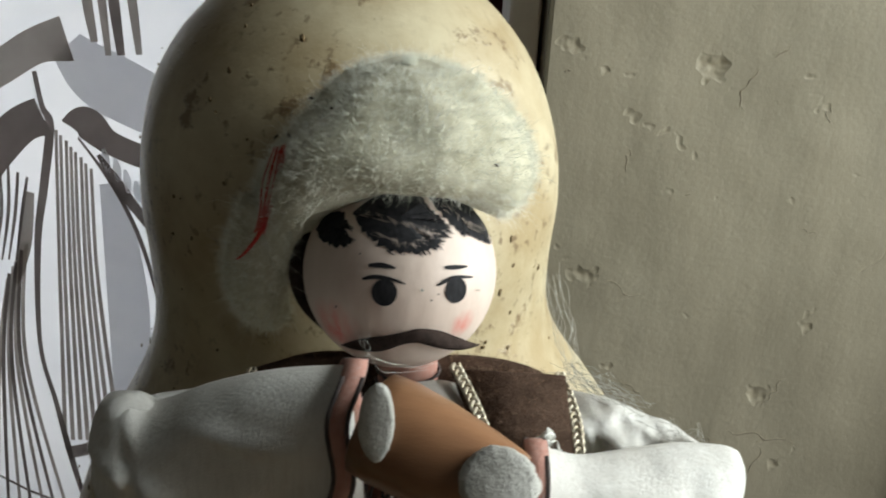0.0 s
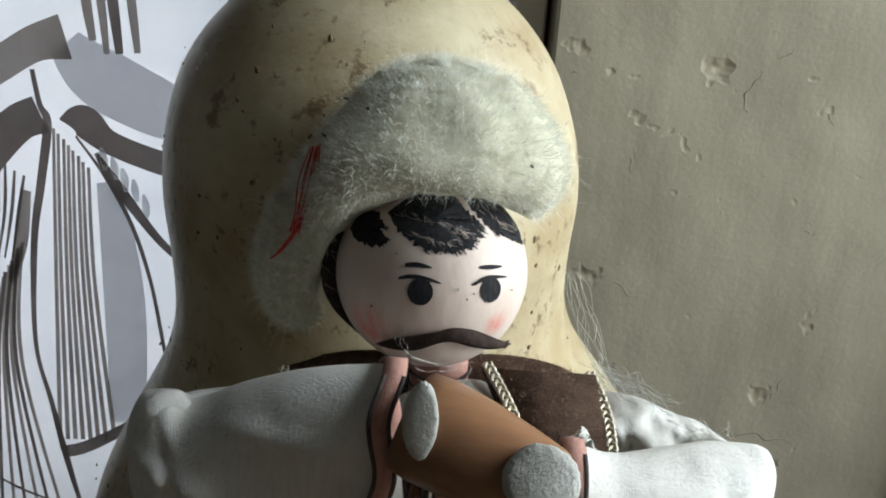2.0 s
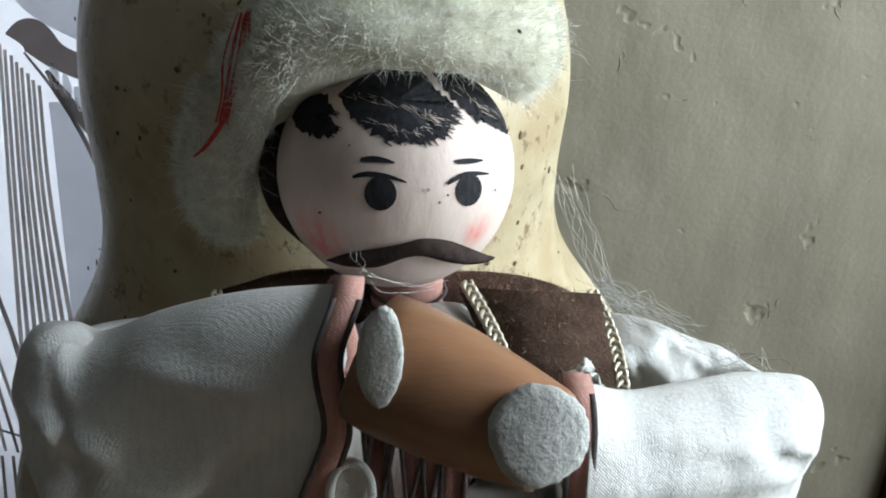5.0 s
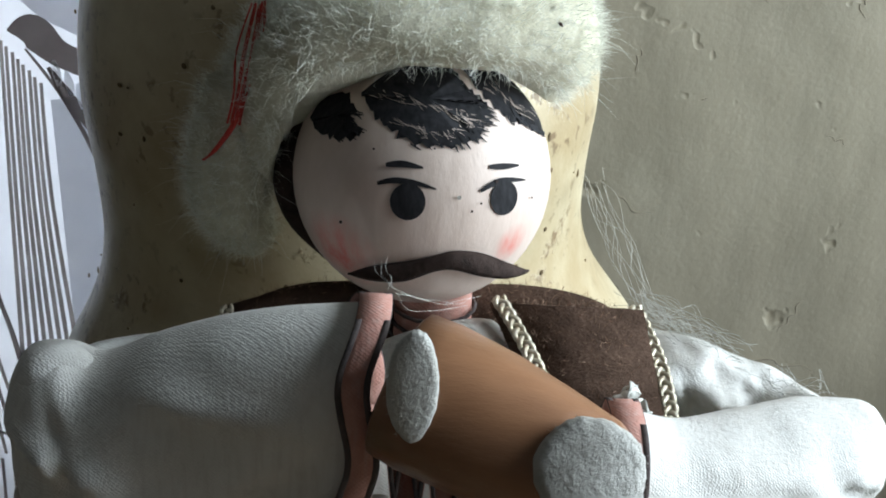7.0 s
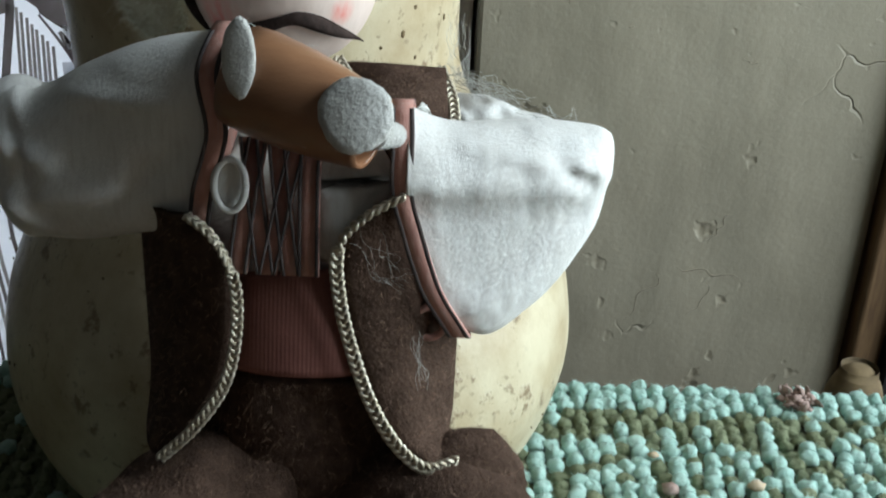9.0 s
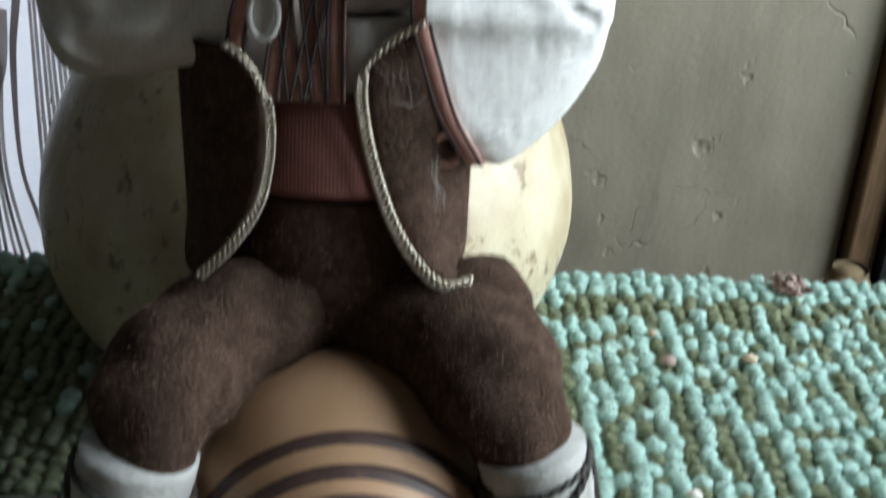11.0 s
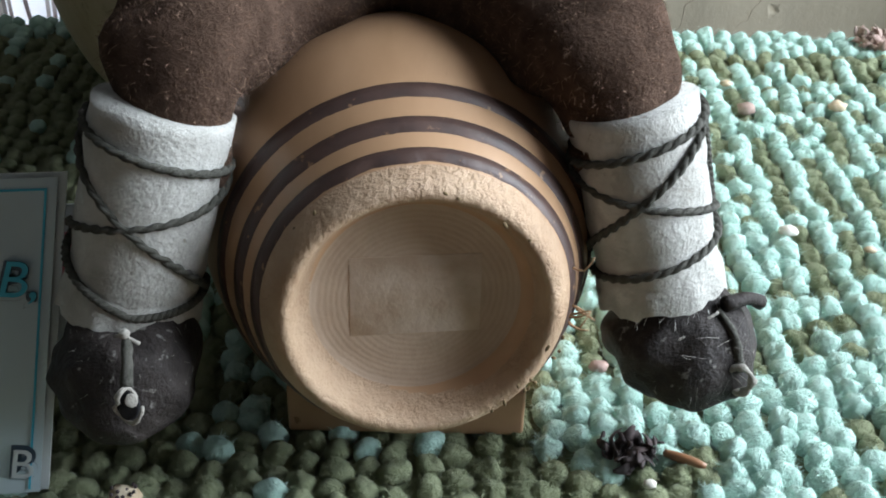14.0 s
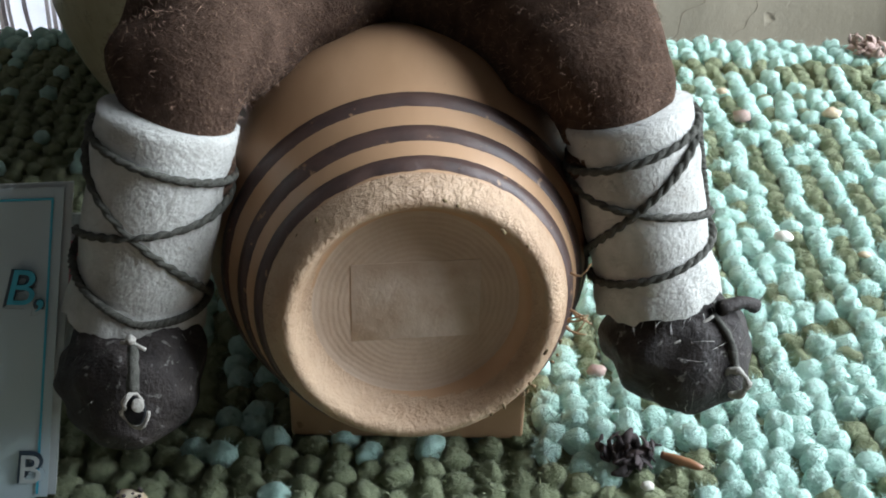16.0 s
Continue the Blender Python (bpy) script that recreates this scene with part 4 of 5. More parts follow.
    for t in np.linspace(0, 1, 8):
        y, z = 0.2445 - 0.032 * t, 0.1965 - 0.0145 * t
        rings.append([Vector((0.0275 + 0.012 * t, y, z)), Vector((0.04 + 0.006 * t, y - 0.003, z + 0.0015)), Vector((0.055 + 0.002 * t, y, z)), Vector((0.055 + 0.002 * t, y + 0.004, z - 0.002)), Vector((0.0275 + 0.012 * t, y + 0.004, z - 0.002))])
    skin(bm, rings, D_FELT)
    braid(bm, [(0.0285, 0.243, 0.1985), (0.033, 0.233, 0.195), (0.037, 0.223, 0.19), (0.04, 0.212, 0.184)], 0.003)
    braid(bm, [(0.0535, 0.2465, 0.196), (0.0565, 0.237, 0.192), (0.0575, 0.227, 0.188), (0.0575, 0.218, 0.183)], 0.003)
    braid(bm, [(-0.02, 0.247, 0.192), (-0.018, 0.24, 0.189), (-0.016, 0.23, 0.184)], 0.0026)
    # collar corner left of the neck
    tube(bm, [(-0.02, 0.25, 0.188), (-0.006, 0.25, 0.192), (0.006, 0.251, 0.193)], [0.0022, 0.003, 0.0026], 12, D_FELT, 5)
    # sleeves: wide linen tubes, flattened
    sway_a = [(-1, -0.0025), (-0.57, -0.0002), (-0.36, 0.0), (0.02, 0.0028), (0.19, 0.004), (0.44, 0.002), (0.78, 0.0004), (1, 0.004)]
    sway_b = [(-1, 0.004), (-0.77, 0.003), (-0.47, 0.0), (-0.06, -0.001), (0.39, -0.002), (0.73, 0.0005), (1, 0.002)]

    def swayed(sway, s):
        """Soft waves of a cuff: the mean of the line round s."""
        return float(np.mean(np.interp(np.linspace(s - 0.16, s + 0.16, 9), [q[0] for q in sway], [q[1] for q in sway])))

    def sleeve(rows, n=56, wr=0.0009, freq=70.0, roll=0.0, creases=(), sway=None):
        """rows: centre, half height, half depth; the ring stands in the plane of the height and depth directions."""
        rings = []
        for cx, cy, cz, hh, hd, lean in smooth_line(rows, 12):
            ring = []
            for k in range(n):
                a = 2 * math.pi * k / n
                c, s = math.cos(a), math.sin(a)
                sq = 0.75
                c2, s2 = math.copysign(abs(c) ** sq, c), math.copysign(abs(s) ** sq, s)
                p = Vector((cx + lean * s2, cy + hd * c2, cz + hh * s2))
                if sway:
                    p.x += swayed(sway[1], s2) * max(0.0, 1 - abs(cx - sway[0]) / 0.02)
                p += Vector((0.2, -0.7, 0.6)) * wr * noise.noise(p * freq) + Vector((0, -1, 0.4)) * wr * 0.5 * noise.noise(p * freq * 2.6)
                p += Vector((0, -1, 0.5)) * 0.0004 * math.sin(a * 3 + cx * 210) * (0.4 + 0.6 * noise.noise(Vector((cx * 40, a, 0))))
                for x0, z0, x1, z1, amp, wid in creases:
                    ex, ez = x1 - x0, z1 - z0
                    t = min(1.0, max(0.0, ((p.x - x0) * ex + (p.z - z0) * ez) / (ex * ex + ez * ez)))
                    gap = math.hypot(p.x - x0 - ex * t, p.z - z0 - ez * t)
                    p.y -= amp * math.exp(-(gap / wid) ** 2) * max(0.0, -c + 0.3) * math.sin(math.pi * (0.1 + 0.85 * t))
                if roll:
                    p.y -= roll * (1 / (1 + math.exp(-(p.z - 0.1785 + 0.12 * (p.x - 0.07)) / 0.0011)) - 0.3) * max(0.0, -c)
                ring.append(p)
            rings.append(ring)
        return skin(bm, rings, D_LINEN)
    sleeve([(-0.051, 0.2285, 0.178, 0.008, 0.007, -0.001), (-0.0485, 0.226, 0.1775, 0.0155, 0.0105, -0.001), (-0.042, 0.222, 0.1775, 0.0185, 0.0125, 0.0), (-0.036, 0.2205, 0.1775, 0.0178, 0.013, 0.0), (-0.025, 0.2175, 0.1815, 0.0208, 0.0125, 0.001), (-0.01, 0.2135, 0.187, 0.0222, 0.0115, 0.001), (0.0038, 0.2105, 0.1895, 0.0235, 0.0105, 0.001)], wr=0.0004, sway=(0.0038, sway_a), creases=[(-0.053, 0.187, -0.028, 0.182, 0.003, 0.0018), (-0.046, 0.171, -0.008, 0.18, 0.0022, 0.0022), (-0.03, 0.198, 0.001, 0.199, 0.0018, 0.0016), (-0.05, 0.178, -0.034, 0.164, 0.0026, 0.002), (-0.02, 0.172, 0.0, 0.19, -0.002, 0.0024), (-0.042, 0.192, -0.036, 0.176, -0.002, 0.0018)])
    tube(bm, [(-0.0478, 0.2245, 0.186), (-0.0455, 0.2225, 0.1905), (-0.0415, 0.2215, 0.1925), (-0.036, 0.2215, 0.1895)], [0.003, 0.005, 0.0052, 0.003], 20, D_LINEN, 6, 0.9, 0.0008, 160)
    sleeve([(-0.05, 0.231, 0.1765, 0.007, 0.008, 0.0), (-0.043, 0.237, 0.177, 0.0095, 0.01, 0.0), (-0.03, 0.246, 0.178, 0.007, 0.008, 0.0)])
    # other arm: upper part to the elbow, forearm back to the cuff
    sleeve([(0.053, 0.249, 0.179, 0.01, 0.009, 0.0), (0.065, 0.247, 0.177, 0.0112, 0.01, 0.0), (0.078, 0.243, 0.175, 0.0108, 0.0105, 0.0), (0.0885, 0.237, 0.174, 0.009, 0.009, 0.0), (0.094, 0.231, 0.174, 0.006, 0.006, 0.0)], 48, 0.0042, 110, 0.0, [(0.058, 0.187, 0.08, 0.181, 0.003, 0.0018), (0.07, 0.188, 0.088, 0.17, -0.003, 0.002), (0.06, 0.178, 0.085, 0.173, 0.0025, 0.002)])
    sleeve([(0.095, 0.231, 0.18, 0.006, 0.005, 0.0), (0.0915, 0.227, 0.177, 0.0118, 0.0088, -0.001), (0.082, 0.2225, 0.1725, 0.0187, 0.0115, -0.003), (0.072, 0.217, 0.1695, 0.023, 0.0115, -0.0045), (0.06, 0.211, 0.1685, 0.0258, 0.0105, -0.006), (0.0515, 0.208, 0.1715, 0.0268, 0.0095, -0.0065)], 56, 0.0006, 110, 0.0045, [(0.058, 0.192, 0.09, 0.183, 0.002, 0.0016), (0.062, 0.16, 0.09, 0.172, -0.0018, 0.002), (0.055, 0.15, 0.075, 0.157, 0.0016, 0.002), (0.08, 0.186, 0.094, 0.176, -0.0024, 0.0016)], (0.0515, sway_b))
    # cuffs
    def cuff(cx, cy, cz, hh, hd, lean, w, sway):
        pts = []
        for a in np.linspace(0, 2 * math.pi, 64):
            c, s = math.cos(a), math.sin(a)
            c2, s2 = math.copysign(abs(c) ** 0.75, c), math.copysign(abs(s) ** 0.75, s)
            p = Vector((cx + lean * s2, cy + (hd + 0.0006) * c2, cz + (hh + 0.0006) * s2))
            p.x += swayed(sway, s2)
            pts.append(tuple(p))
        ribbon(bm, pts, w, (1, 0, 0.0), 0.0005, D_PINK, 2)
        for k in (-0.42, 0.42):
            ribbon(bm, [(x + k * w, y + (0.0004 if y > cy else -0.0004), z + (0.0003 if z > cz else -0.0003)) for x, y, z in pts], w * 0.2, (1, 0, 0), 0.0001, D_DRIB, 2)
    cuff(0.0035, 0.2102, 0.1895, 0.0237, 0.0109, 0.001, 0.0048, sway_a)
    cuff(0.0505, 0.2076, 0.1715, 0.0271, 0.0099, -0.0066, 0.0048, sway_b)
    # cuff loop: end of the lining
    tube(bm, [Vector((0.0095, 0.198, 0.1825)) + Vector((0.0034 * math.cos(a), 0.001 * math.sin(a), 0.0056 * math.sin(a))) for a in np.linspace(0, 2 * math.pi, 18)], 0.0008, 8, D_LINEN, 2)
    felt_disc(bm, (0.0095, 0.1992, 0.1825), (0.1, -1, 0.1), 0.0034, 0.0003, D_LINEN, 1.6)
    tube(bm, [Vector((0.0535, 0.2025, 0.1485)) + Vector((0.0035 * math.cos(a), 0.0, 0.004 * math.sin(a))) for a in np.linspace(0, 2 * math.pi, 18)], 0.0009, 8, D_PINK, 2)
    # felt mittens
    felt_disc(bm, (0.0134, 0.1916, 0.2125), (-0.12, -1, 0.1), 0.0034, 0.0007, D_WFELT, 2.35)
    felt_disc(bm, (0.037, 0.1865, 0.2035), (0.05, -0.9, 0.42), 0.0075, 0.0012, D_WFELT, 0.98)
    tube(bm, [(0.04, 0.193, 0.1975), (0.043, 0.198, 0.1955), (0.046, 0.204, 0.193)], [0.0036, 0.003, 0.0025], 12, D_WFELT, 4)
    # breeches: seat, thighs and knees
    tube(bm, [(0.024, 0.222, 0.1), (0.024, 0.218, 0.115), (0.0238, 0.217, 0.136)], [0.03, 0.031, 0.0282], 30, D_FELT, 6, 0.78, 0.0025, 90)
    tube(bm, [(0.018, 0.211, 0.1005), (0.002, 0.198, 0.0995), (-0.0095, 0.18, 0.097), (-0.0145, 0.164, 0.092), (-0.0158, 0.158, 0.0815), (-0.0165, 0.1565, 0.072)], [0.0175, 0.0185, 0.0174, 0.0155, 0.0124, 0.0105], 26, D_FELT, 6, 0.95, 0.0036, 75)
    tube(bm, [(0.034, 0.213, 0.1), (0.052, 0.202, 0.097), (0.0645, 0.187, 0.096), (0.0715, 0.172, 0.093), (0.0748, 0.1665, 0.081), (0.077, 0.165, 0.07)], [0.018, 0.0195, 0.0188, 0.0162, 0.0122, 0.0105], 26, D_FELT, 6, 0.95, 0.0036, 75)
    tube(bm, [(0.002, 0.208, 0.106), (0.028, 0.205, 0.105), (0.052, 0.208, 0.106)], [0.01, 0.01, 0.01], 18, D_FELT, 5, 1.0, 0.0012, 90)
    # fold at the hip
    tube(bm, [(0.046, 0.2, 0.109), (0.058, 0.2, 0.1105), (0.067, 0.203, 0.11), (0.0715, 0.206, 0.1), (0.071, 0.204, 0.09)], [0.006, 0.0075, 0.008, 0.008, 0.006], 14, D_FELT, 5, 1.0, 0.001, 120)
    # gaiters, cords, shoes
    lace_a = [(0.1, 0.24, 3.5, -0.4), (0.13, 0.93, 3.4, -0.2), (0.28, 0.72, -0.3, 3.4), (0.76, 0.97, 3.4, 1.4), (0.97, 0.88, 1.4, -0.3)]
    lace_b = [(0.24, 0.08, 3.4, -0.3), (0.08, 0.8, 0.2, 3.3), (0.24, 0.68, 3.3, -0.2), (0.9, 0.74, 3.3, -0.2), (0.1, 0.76, -0.1, -0.2)]
    laced_leg(bm, (-0.0168, 0.1565, 0.0875), (-0.0265, 0.15, 0.047), 0.0143, 0.0137, lace_a, 1.0)
    laced_leg(bm, (0.0768, 0.1655, 0.0865), (0.0868, 0.1605, 0.0475), 0.0139, 0.013, lace_b, 2.0)
    shoe(bm, (-0.0268, 0.146, 0.039), (-0.0255, 0.1235, 0.029), 0.0147, 0.0125)
    shoe(bm, (0.0885, 0.161, 0.0345), (0.106, 0.146, 0.0275), 0.0155, 0.0135)
    # shoe toe curls and thongs
    tube(bm, [Vector((-0.0215, 0.1205, 0.0405)) + Vector((0.0024 * math.cos(a) * (1.15 if math.sin(a) < 0 else 0.7), 0.0008 * math.sin(2 * a), 0.0042 * math.sin(a))) for a in np.linspace(0, 2 * math.pi, 16)], 0.00045, 8, D_PALE, 2, 1.0, 0.0006, 700)
    felt_disc(bm, (-0.0215, 0.1212, 0.0398), (0, -1, 0.2), 0.0022, 0.0003, D_INK, 1.4)
    felt_disc(bm, (-0.0205, 0.1204, 0.042), (0.3, -1, 0.4), 0.0012, 0.0002, D_PALE, 1.2)
    tube(bm, [(-0.0222, 0.1285, 0.0525), (-0.0215, 0.1248, 0.049), (-0.0214, 0.1215, 0.0445)], [0.0008, 0.0011, 0.0013], 8, D_CORD, 4, 1.0, 0.0005, 700)
    bmesh.ops.create_icosphere(bm, subdivisions=2, radius=0.0011, matrix=Matrix.Translation((-0.0222, 0.1275, 0.0526)))
    bm.faces.ensure_lookup_table()
    for f in bm.faces[-80:]:
        f.material_index = D_PALE
    tube(bm, [(-0.0245, 0.1285, 0.0512), (-0.022, 0.1275, 0.0518), (-0.0193, 0.1268, 0.0508)], 0.0004, 6, D_PALE, 3)
    tube(bm, [Vector((0.1035, 0.1425, 0.0325)) + Vector((0.0024 * math.cos(a), -0.001 * math.cos(a), 0.0034 * math.sin(a))) for a in np.linspace(0, 2 * math.pi, 16)], 0.0007, 8, D_PALE, 2, 1.0, 0.0008, 500)
    add_strands(bm, [(0.0985 + float(q[0]) * 0.006, 0.146 + float(q[1]) * 0.004, 0.034 + float(q[2]) * 0.006) for q in rng.normal(0, 0.6, (90, 3))], [(0.3, -0.6, -0.2)] * 90, np.full(90, 0.007), 0.00005, D_PALE, droop=0.3, jitter=0.9, rng=rng)
    tube(bm, [(0.0985, 0.1515, 0.0445), (0.102, 0.1465, 0.0405), (0.1035, 0.1435, 0.034)], [0.0008, 0.001, 0.0009], 8, D_CORD, 4, 1.0, 0.0005, 700)
    tube(bm, [(0.0935, 0.1488, 0.0428), (0.096, 0.1492, 0.0436), (0.0985, 0.1505, 0.0445)], 0.0004, 6, D_PALE, 3)
    tube(bm, [(0.0885, 0.1462, 0.0398), (0.0898, 0.146, 0.0404), (0.091, 0.1462, 0.041)], 0.0004, 6, D_PALE, 3)
    tube(bm, [(0.1, 0.152, 0.0455), (0.1055, 0.1545, 0.0455), (0.109, 0.156, 0.0435)], [0.0018, 0.0015, 0.0018], 8, D_LEA, 3)
    # fur hat
    hat = []
    HC = Vector((0.0105, 0.2655, 0.0))
    for k in range(13):
        f = k / 12
        ring = []
        for j in range(44):
            a = 2 * math.pi * j / 44
            c, s = math.cos(a), math.sin(a)
            k0 = c
            c = max(-1.0, min(1.0, c - 0.1))
            low = 0.2400 - 0.014 * abs(c) ** 3.5 - (0.013 if c < 0 else 0.004) * abs(c) ** 5 - 0.014 * max(0, s)
            c = k0
            z = low + (0.2625 - low) * f
            r = (0.0252 + 0.0062 * math.sin(math.pi * min(1, f * 1.15) ** 0.7)) * math.sqrt(max(0.0, 1 - max(0, f - 0.35) ** 2 / 0.46))
            q = Vector((HC.x + r * c * 1.06 + 0.003 * f, HC.y + r * s * 0.95 + 0.009 * f, z))
            ring.append(q + (q - Vector((HC.x, HC.y, 0.242))).normalized() * 0.0028 * noise.noise(q * 85))
        hat.append(ring)
    skin(bm, hat, D_FURB)
    # red thread along the hat and ear
    for k in range(11):
        j = Vector(rng.normal(0, 0.0005, 3))
        tube(bm, [Vector((-0.0145, 0.2545, 0.2455)) + j, Vector((-0.0157, 0.252, 0.238)) + j * 2, Vector((-0.0172, 0.2505, 0.231)) + j, Vector((-0.0185, 0.251, 0.2255)) + j], 0.0002, 4, D_RED, 4)
    ribbon(bm, [(-0.0178, 0.2508, 0.227), (-0.0196, 0.2512, 0.2235), (-0.0224, 0.252, 0.2195), (-0.0242, 0.253, 0.2178)], [0.0012, 0.0032, 0.0026, 0.0006], (0.7, -0.1, 0.6), 0.0002, D_RED)
    # ear piece of the hat
    tube(bm, [(-0.017, 0.262, 0.228), (-0.0205, 0.262, 0.215), (-0.0205, 0.2635, 0.204), (-0.0165, 0.266, 0.196)], [0.008, 0.0085, 0.0072, 0.004], 16, D_FURB, 5)
    # dark crescent beside the head: back hair and the gap's shade as one tube
    tube(bm, [(-0.006, 0.262, 0.229), (-0.0098, 0.2605, 0.2165), (-0.0085, 0.26, 0.206), (-0.002, 0.261, 0.197)], [0.002, 0.0032, 0.003, 0.002], 10, D_MUST, 5)
    # hairs
    p, n = scatter(bm, D_FURB, 36000, rng)
    comb = [tuple(Vector(m) * 0.55 + Vector(((0.5 if q.z > 0.246 else 0.12) * (q.x - HC.x) / 0.03, -0.15, 0.2 if q.z > 0.245 else 0.35))) for q, m in zip(p, n)]
    add_strands(bm, [tuple(q) for q in p], comb, np.full(len(p), 0.0036), 0.000034, D_FUR, droop=0.3, jitter=0.36, rng=rng)
    p, n = scatter(bm, D_FURB, 26, rng)
    for q, m in zip(p, n):
        bmesh.ops.create_icosphere(bm, subdivisions=1, radius=1.0, matrix=Matrix.Translation(q + m * 0.0022) @ Matrix.Rotation(rng.uniform(0, 3), 4, "Y") @ Matrix.Diagonal((rng.uniform(0.0003, 0.001), 0.0003, 0.0003, 1)))
    bm.faces.ensure_lookup_table()
    for f in bm.faces[-26 * 20:]:
        f.material_index = D_MUST
    p, n = scatter(bm, D_FURB, 900, rng)
    add_strands(bm, [tuple(q) for q in p], [tuple(m + Vector((0.4 if q.x > 0.01 else -0.3, -0.2, 0.1))) for q, m in zip(p, n)], np.full(len(p), 0.0085), 0.00004, D_FUR, droop=0.5, jitter=0.5, rng=rng)
    p, n = scatter(bm, D_FELT, 34000, rng)
    add_strands(bm, [tuple(q) for q in p], [tuple(m) for m in n], np.full(len(p), 0.0019), 0.00005, D_FIBRE, droop=0.4, jitter=0.9, rng=rng)
    p, n = scatter(bm, D_WFELT, 5000, rng)
    add_strands(bm, [tuple(q) for q in p], [tuple(m) for m in n], np.full(len(p), 0.0009), 0.00003, D_WFELT, droop=0.1, jitter=0.8, rng=rng)
    p, n = scatter(bm, D_LEA, 260, rng)
    add_strands(bm, [tuple(q) for q in p], [tuple(m) for m in n], np.full(len(p), 0.0022), 0.000022, D_PALE, droop=0.3, jitter=1.0, rng=rng)
    # ragged threads at the gaiter hems
    for c, ax in ((Vector((-0.0265, 0.15, 0.0455)), 0.0145), (Vector((0.0868, 0.1605, 0.0455)), 0.0138)):
        ro, wa = [], []
        for a in rng.uniform(2.6, 6.8, 44):
            ro.append(tuple(c + Vector((math.cos(a) * ax, math.sin(a) * ax, rng.normal(0, 0.001)))))
            wa.append((math.cos(a) * 0.6, math.sin(a) * 0.6, -0.9))
        add_strands(bm, ro, wa, np.full(44, 0.0035), 0.00009, D_WFELT, droop=0.2, jitter=0.4, rng=rng)
    return bm


doll = finish("folk_doll", build_doll(), DOLL_MATS)
tagged(doll, "doll in folk costume, fur hat and brown felt, astride the barrel", "doll")

# ---- wooden cup held by the doll ----
bm = bmesh.new()
lathe(bm, [(0.0, 0.0098), (0.0006, 0.0108), (0.005, 0.0112), (0.014, 0.0108), (0.023, 0.0097), (0.0305, 0.0085), (0.032, 0.0079), (0.0315, 0.0071), (0.027, 0.0075), (0.022, 0.007), (0.0215, 0.001)],
      (0.0115, 0.2035, 0.2055), Vector((0.03, -0.0115, -0.008)), 40)
tagged(finish("wooden_cup", bm, M_HORN), "tapered orange-brown varnished wooden cup in the doll's felt mittens", "cup")
# ---- printed curtain ----
CY = 1.05
curtain = tagged(new("printed_curtain"), "white cotton curtain printed with grey-brown petals and fine stripes", "curtain")
bm = bmesh.new()
rings = []
for x in np.linspace(-1.1, 0.02, 90):
    y = CY + 0.004 * math.sin(x * 23)
    rings.append([Vector((x, y, -0.7)), Vector((x, y, 1.25)), Vector((x, y + 0.002, 1.25)), Vector((x, y + 0.002, -0.7))])
skin(bm, rings)
part("cloth", bm, M_CURTAIN, curtain)


def print_band(line, widths, m, name):
    """A printed stripe: a thin flat band just off the cloth."""
    pts = smooth_line([(*p, w) for p, w in zip(line, widths)], 8)
    bm = bmesh.new()
    left, right = [], []
    for i, q in enumerate(pts):
        d = np.array(pts[min(i + 1, len(pts) - 1)])[:2] - np.array(pts[max(i - 1, 0)])[:2]
        nrm = np.array((-d[1], d[0])) / (np.linalg.norm(d) + 1e-9)
        for side, k in ((left, 0.5), (right, -0.5)):
            x, z = q[:2] + nrm * q[2] * k
            side.append(bm.verts.new((x, CY + 0.004 * math.sin(x * 23) - (0.0022 if m is M_PRINT_GREY else 0.004 if m is M_PRINT_TAUPE else 0.0058), z)))
    for i in range(len(left) - 1):
        bm.faces.new((left[i], left[i + 1], right[i + 1], right[i]))
    return part(name, bm, m, curtain)


# curtain prints: petals, veins, stripes
print_band([(-0.417, 0.039), (-0.394, 0.054), (-0.359, 0.077), (-0.329, 0.086)], [0.031, 0.031, 0.033, 0.0427], M_PRINT_TAUPE, "petal")
print_band([(-0.425, -0.051), (-0.4, -0.021), (-0.376, 0.002), (-0.356, 0.011)], [0.0388, 0.0369, 0.0349, 0.0369], M_PRINT_DARK, "petal")
print_band([(-0.338, 0.008), (-0.317, 0.008), (-0.294, -0.012), (-0.249, -0.03), (-0.219, -0.036)], [0.0019, 0.031, 0.0241, 0.0241, 0.0272], M_PRINT_DARK, "petal")
print_band([(-0.361, 0.054), (-0.356, 0.021), (-0.35, 0.002), (-0.36, -0.058), (-0.371, -0.121), (-0.377, -0.231), (-0.365, -0.299), (-0.354, -0.361), (-0.34, -0.426), (-0.327, -0.461)], [0.0047, 0.0054, 0.0085, 0.0085, 0.007, 0.0047, 0.0054, 0.007, 0.0047, 0.0039], M_PRINT_DARK, "vein")
print_band([(-0.324, -0.008), (-0.299, -0.046), (-0.275, -0.097), (-0.259, -0.156), (-0.249, -0.221), (-0.24, -0.285)], [0.0023, 0.0035, 0.0043, 0.0039, 0.0039, 0.0035], M_PRINT_DARK, "vein")
print_band([(-0.306, -0.024), (-0.288, -0.055), (-0.252, -0.108), (-0.225, -0.136)], [0.0039, 0.0109, 0.0085, 0.007], M_PRINT_DARK, "vein")
print_band([(-0.301, -0.018), (-0.299, -0.029), (-0.298, -0.041)], [0.0031, 0.0078, 0.0039], M_CURTAIN, "leaf_dot")
print_band([(-0.291, -0.027), (-0.289, -0.038), (-0.288, -0.05)], [0.0031, 0.0078, 0.0039], M_CURTAIN, "leaf_dot")
print_band([(-0.282, -0.038), (-0.28, -0.049), (-0.279, -0.062)], [0.0031, 0.0078, 0.0039], M_CURTAIN, "leaf_dot")
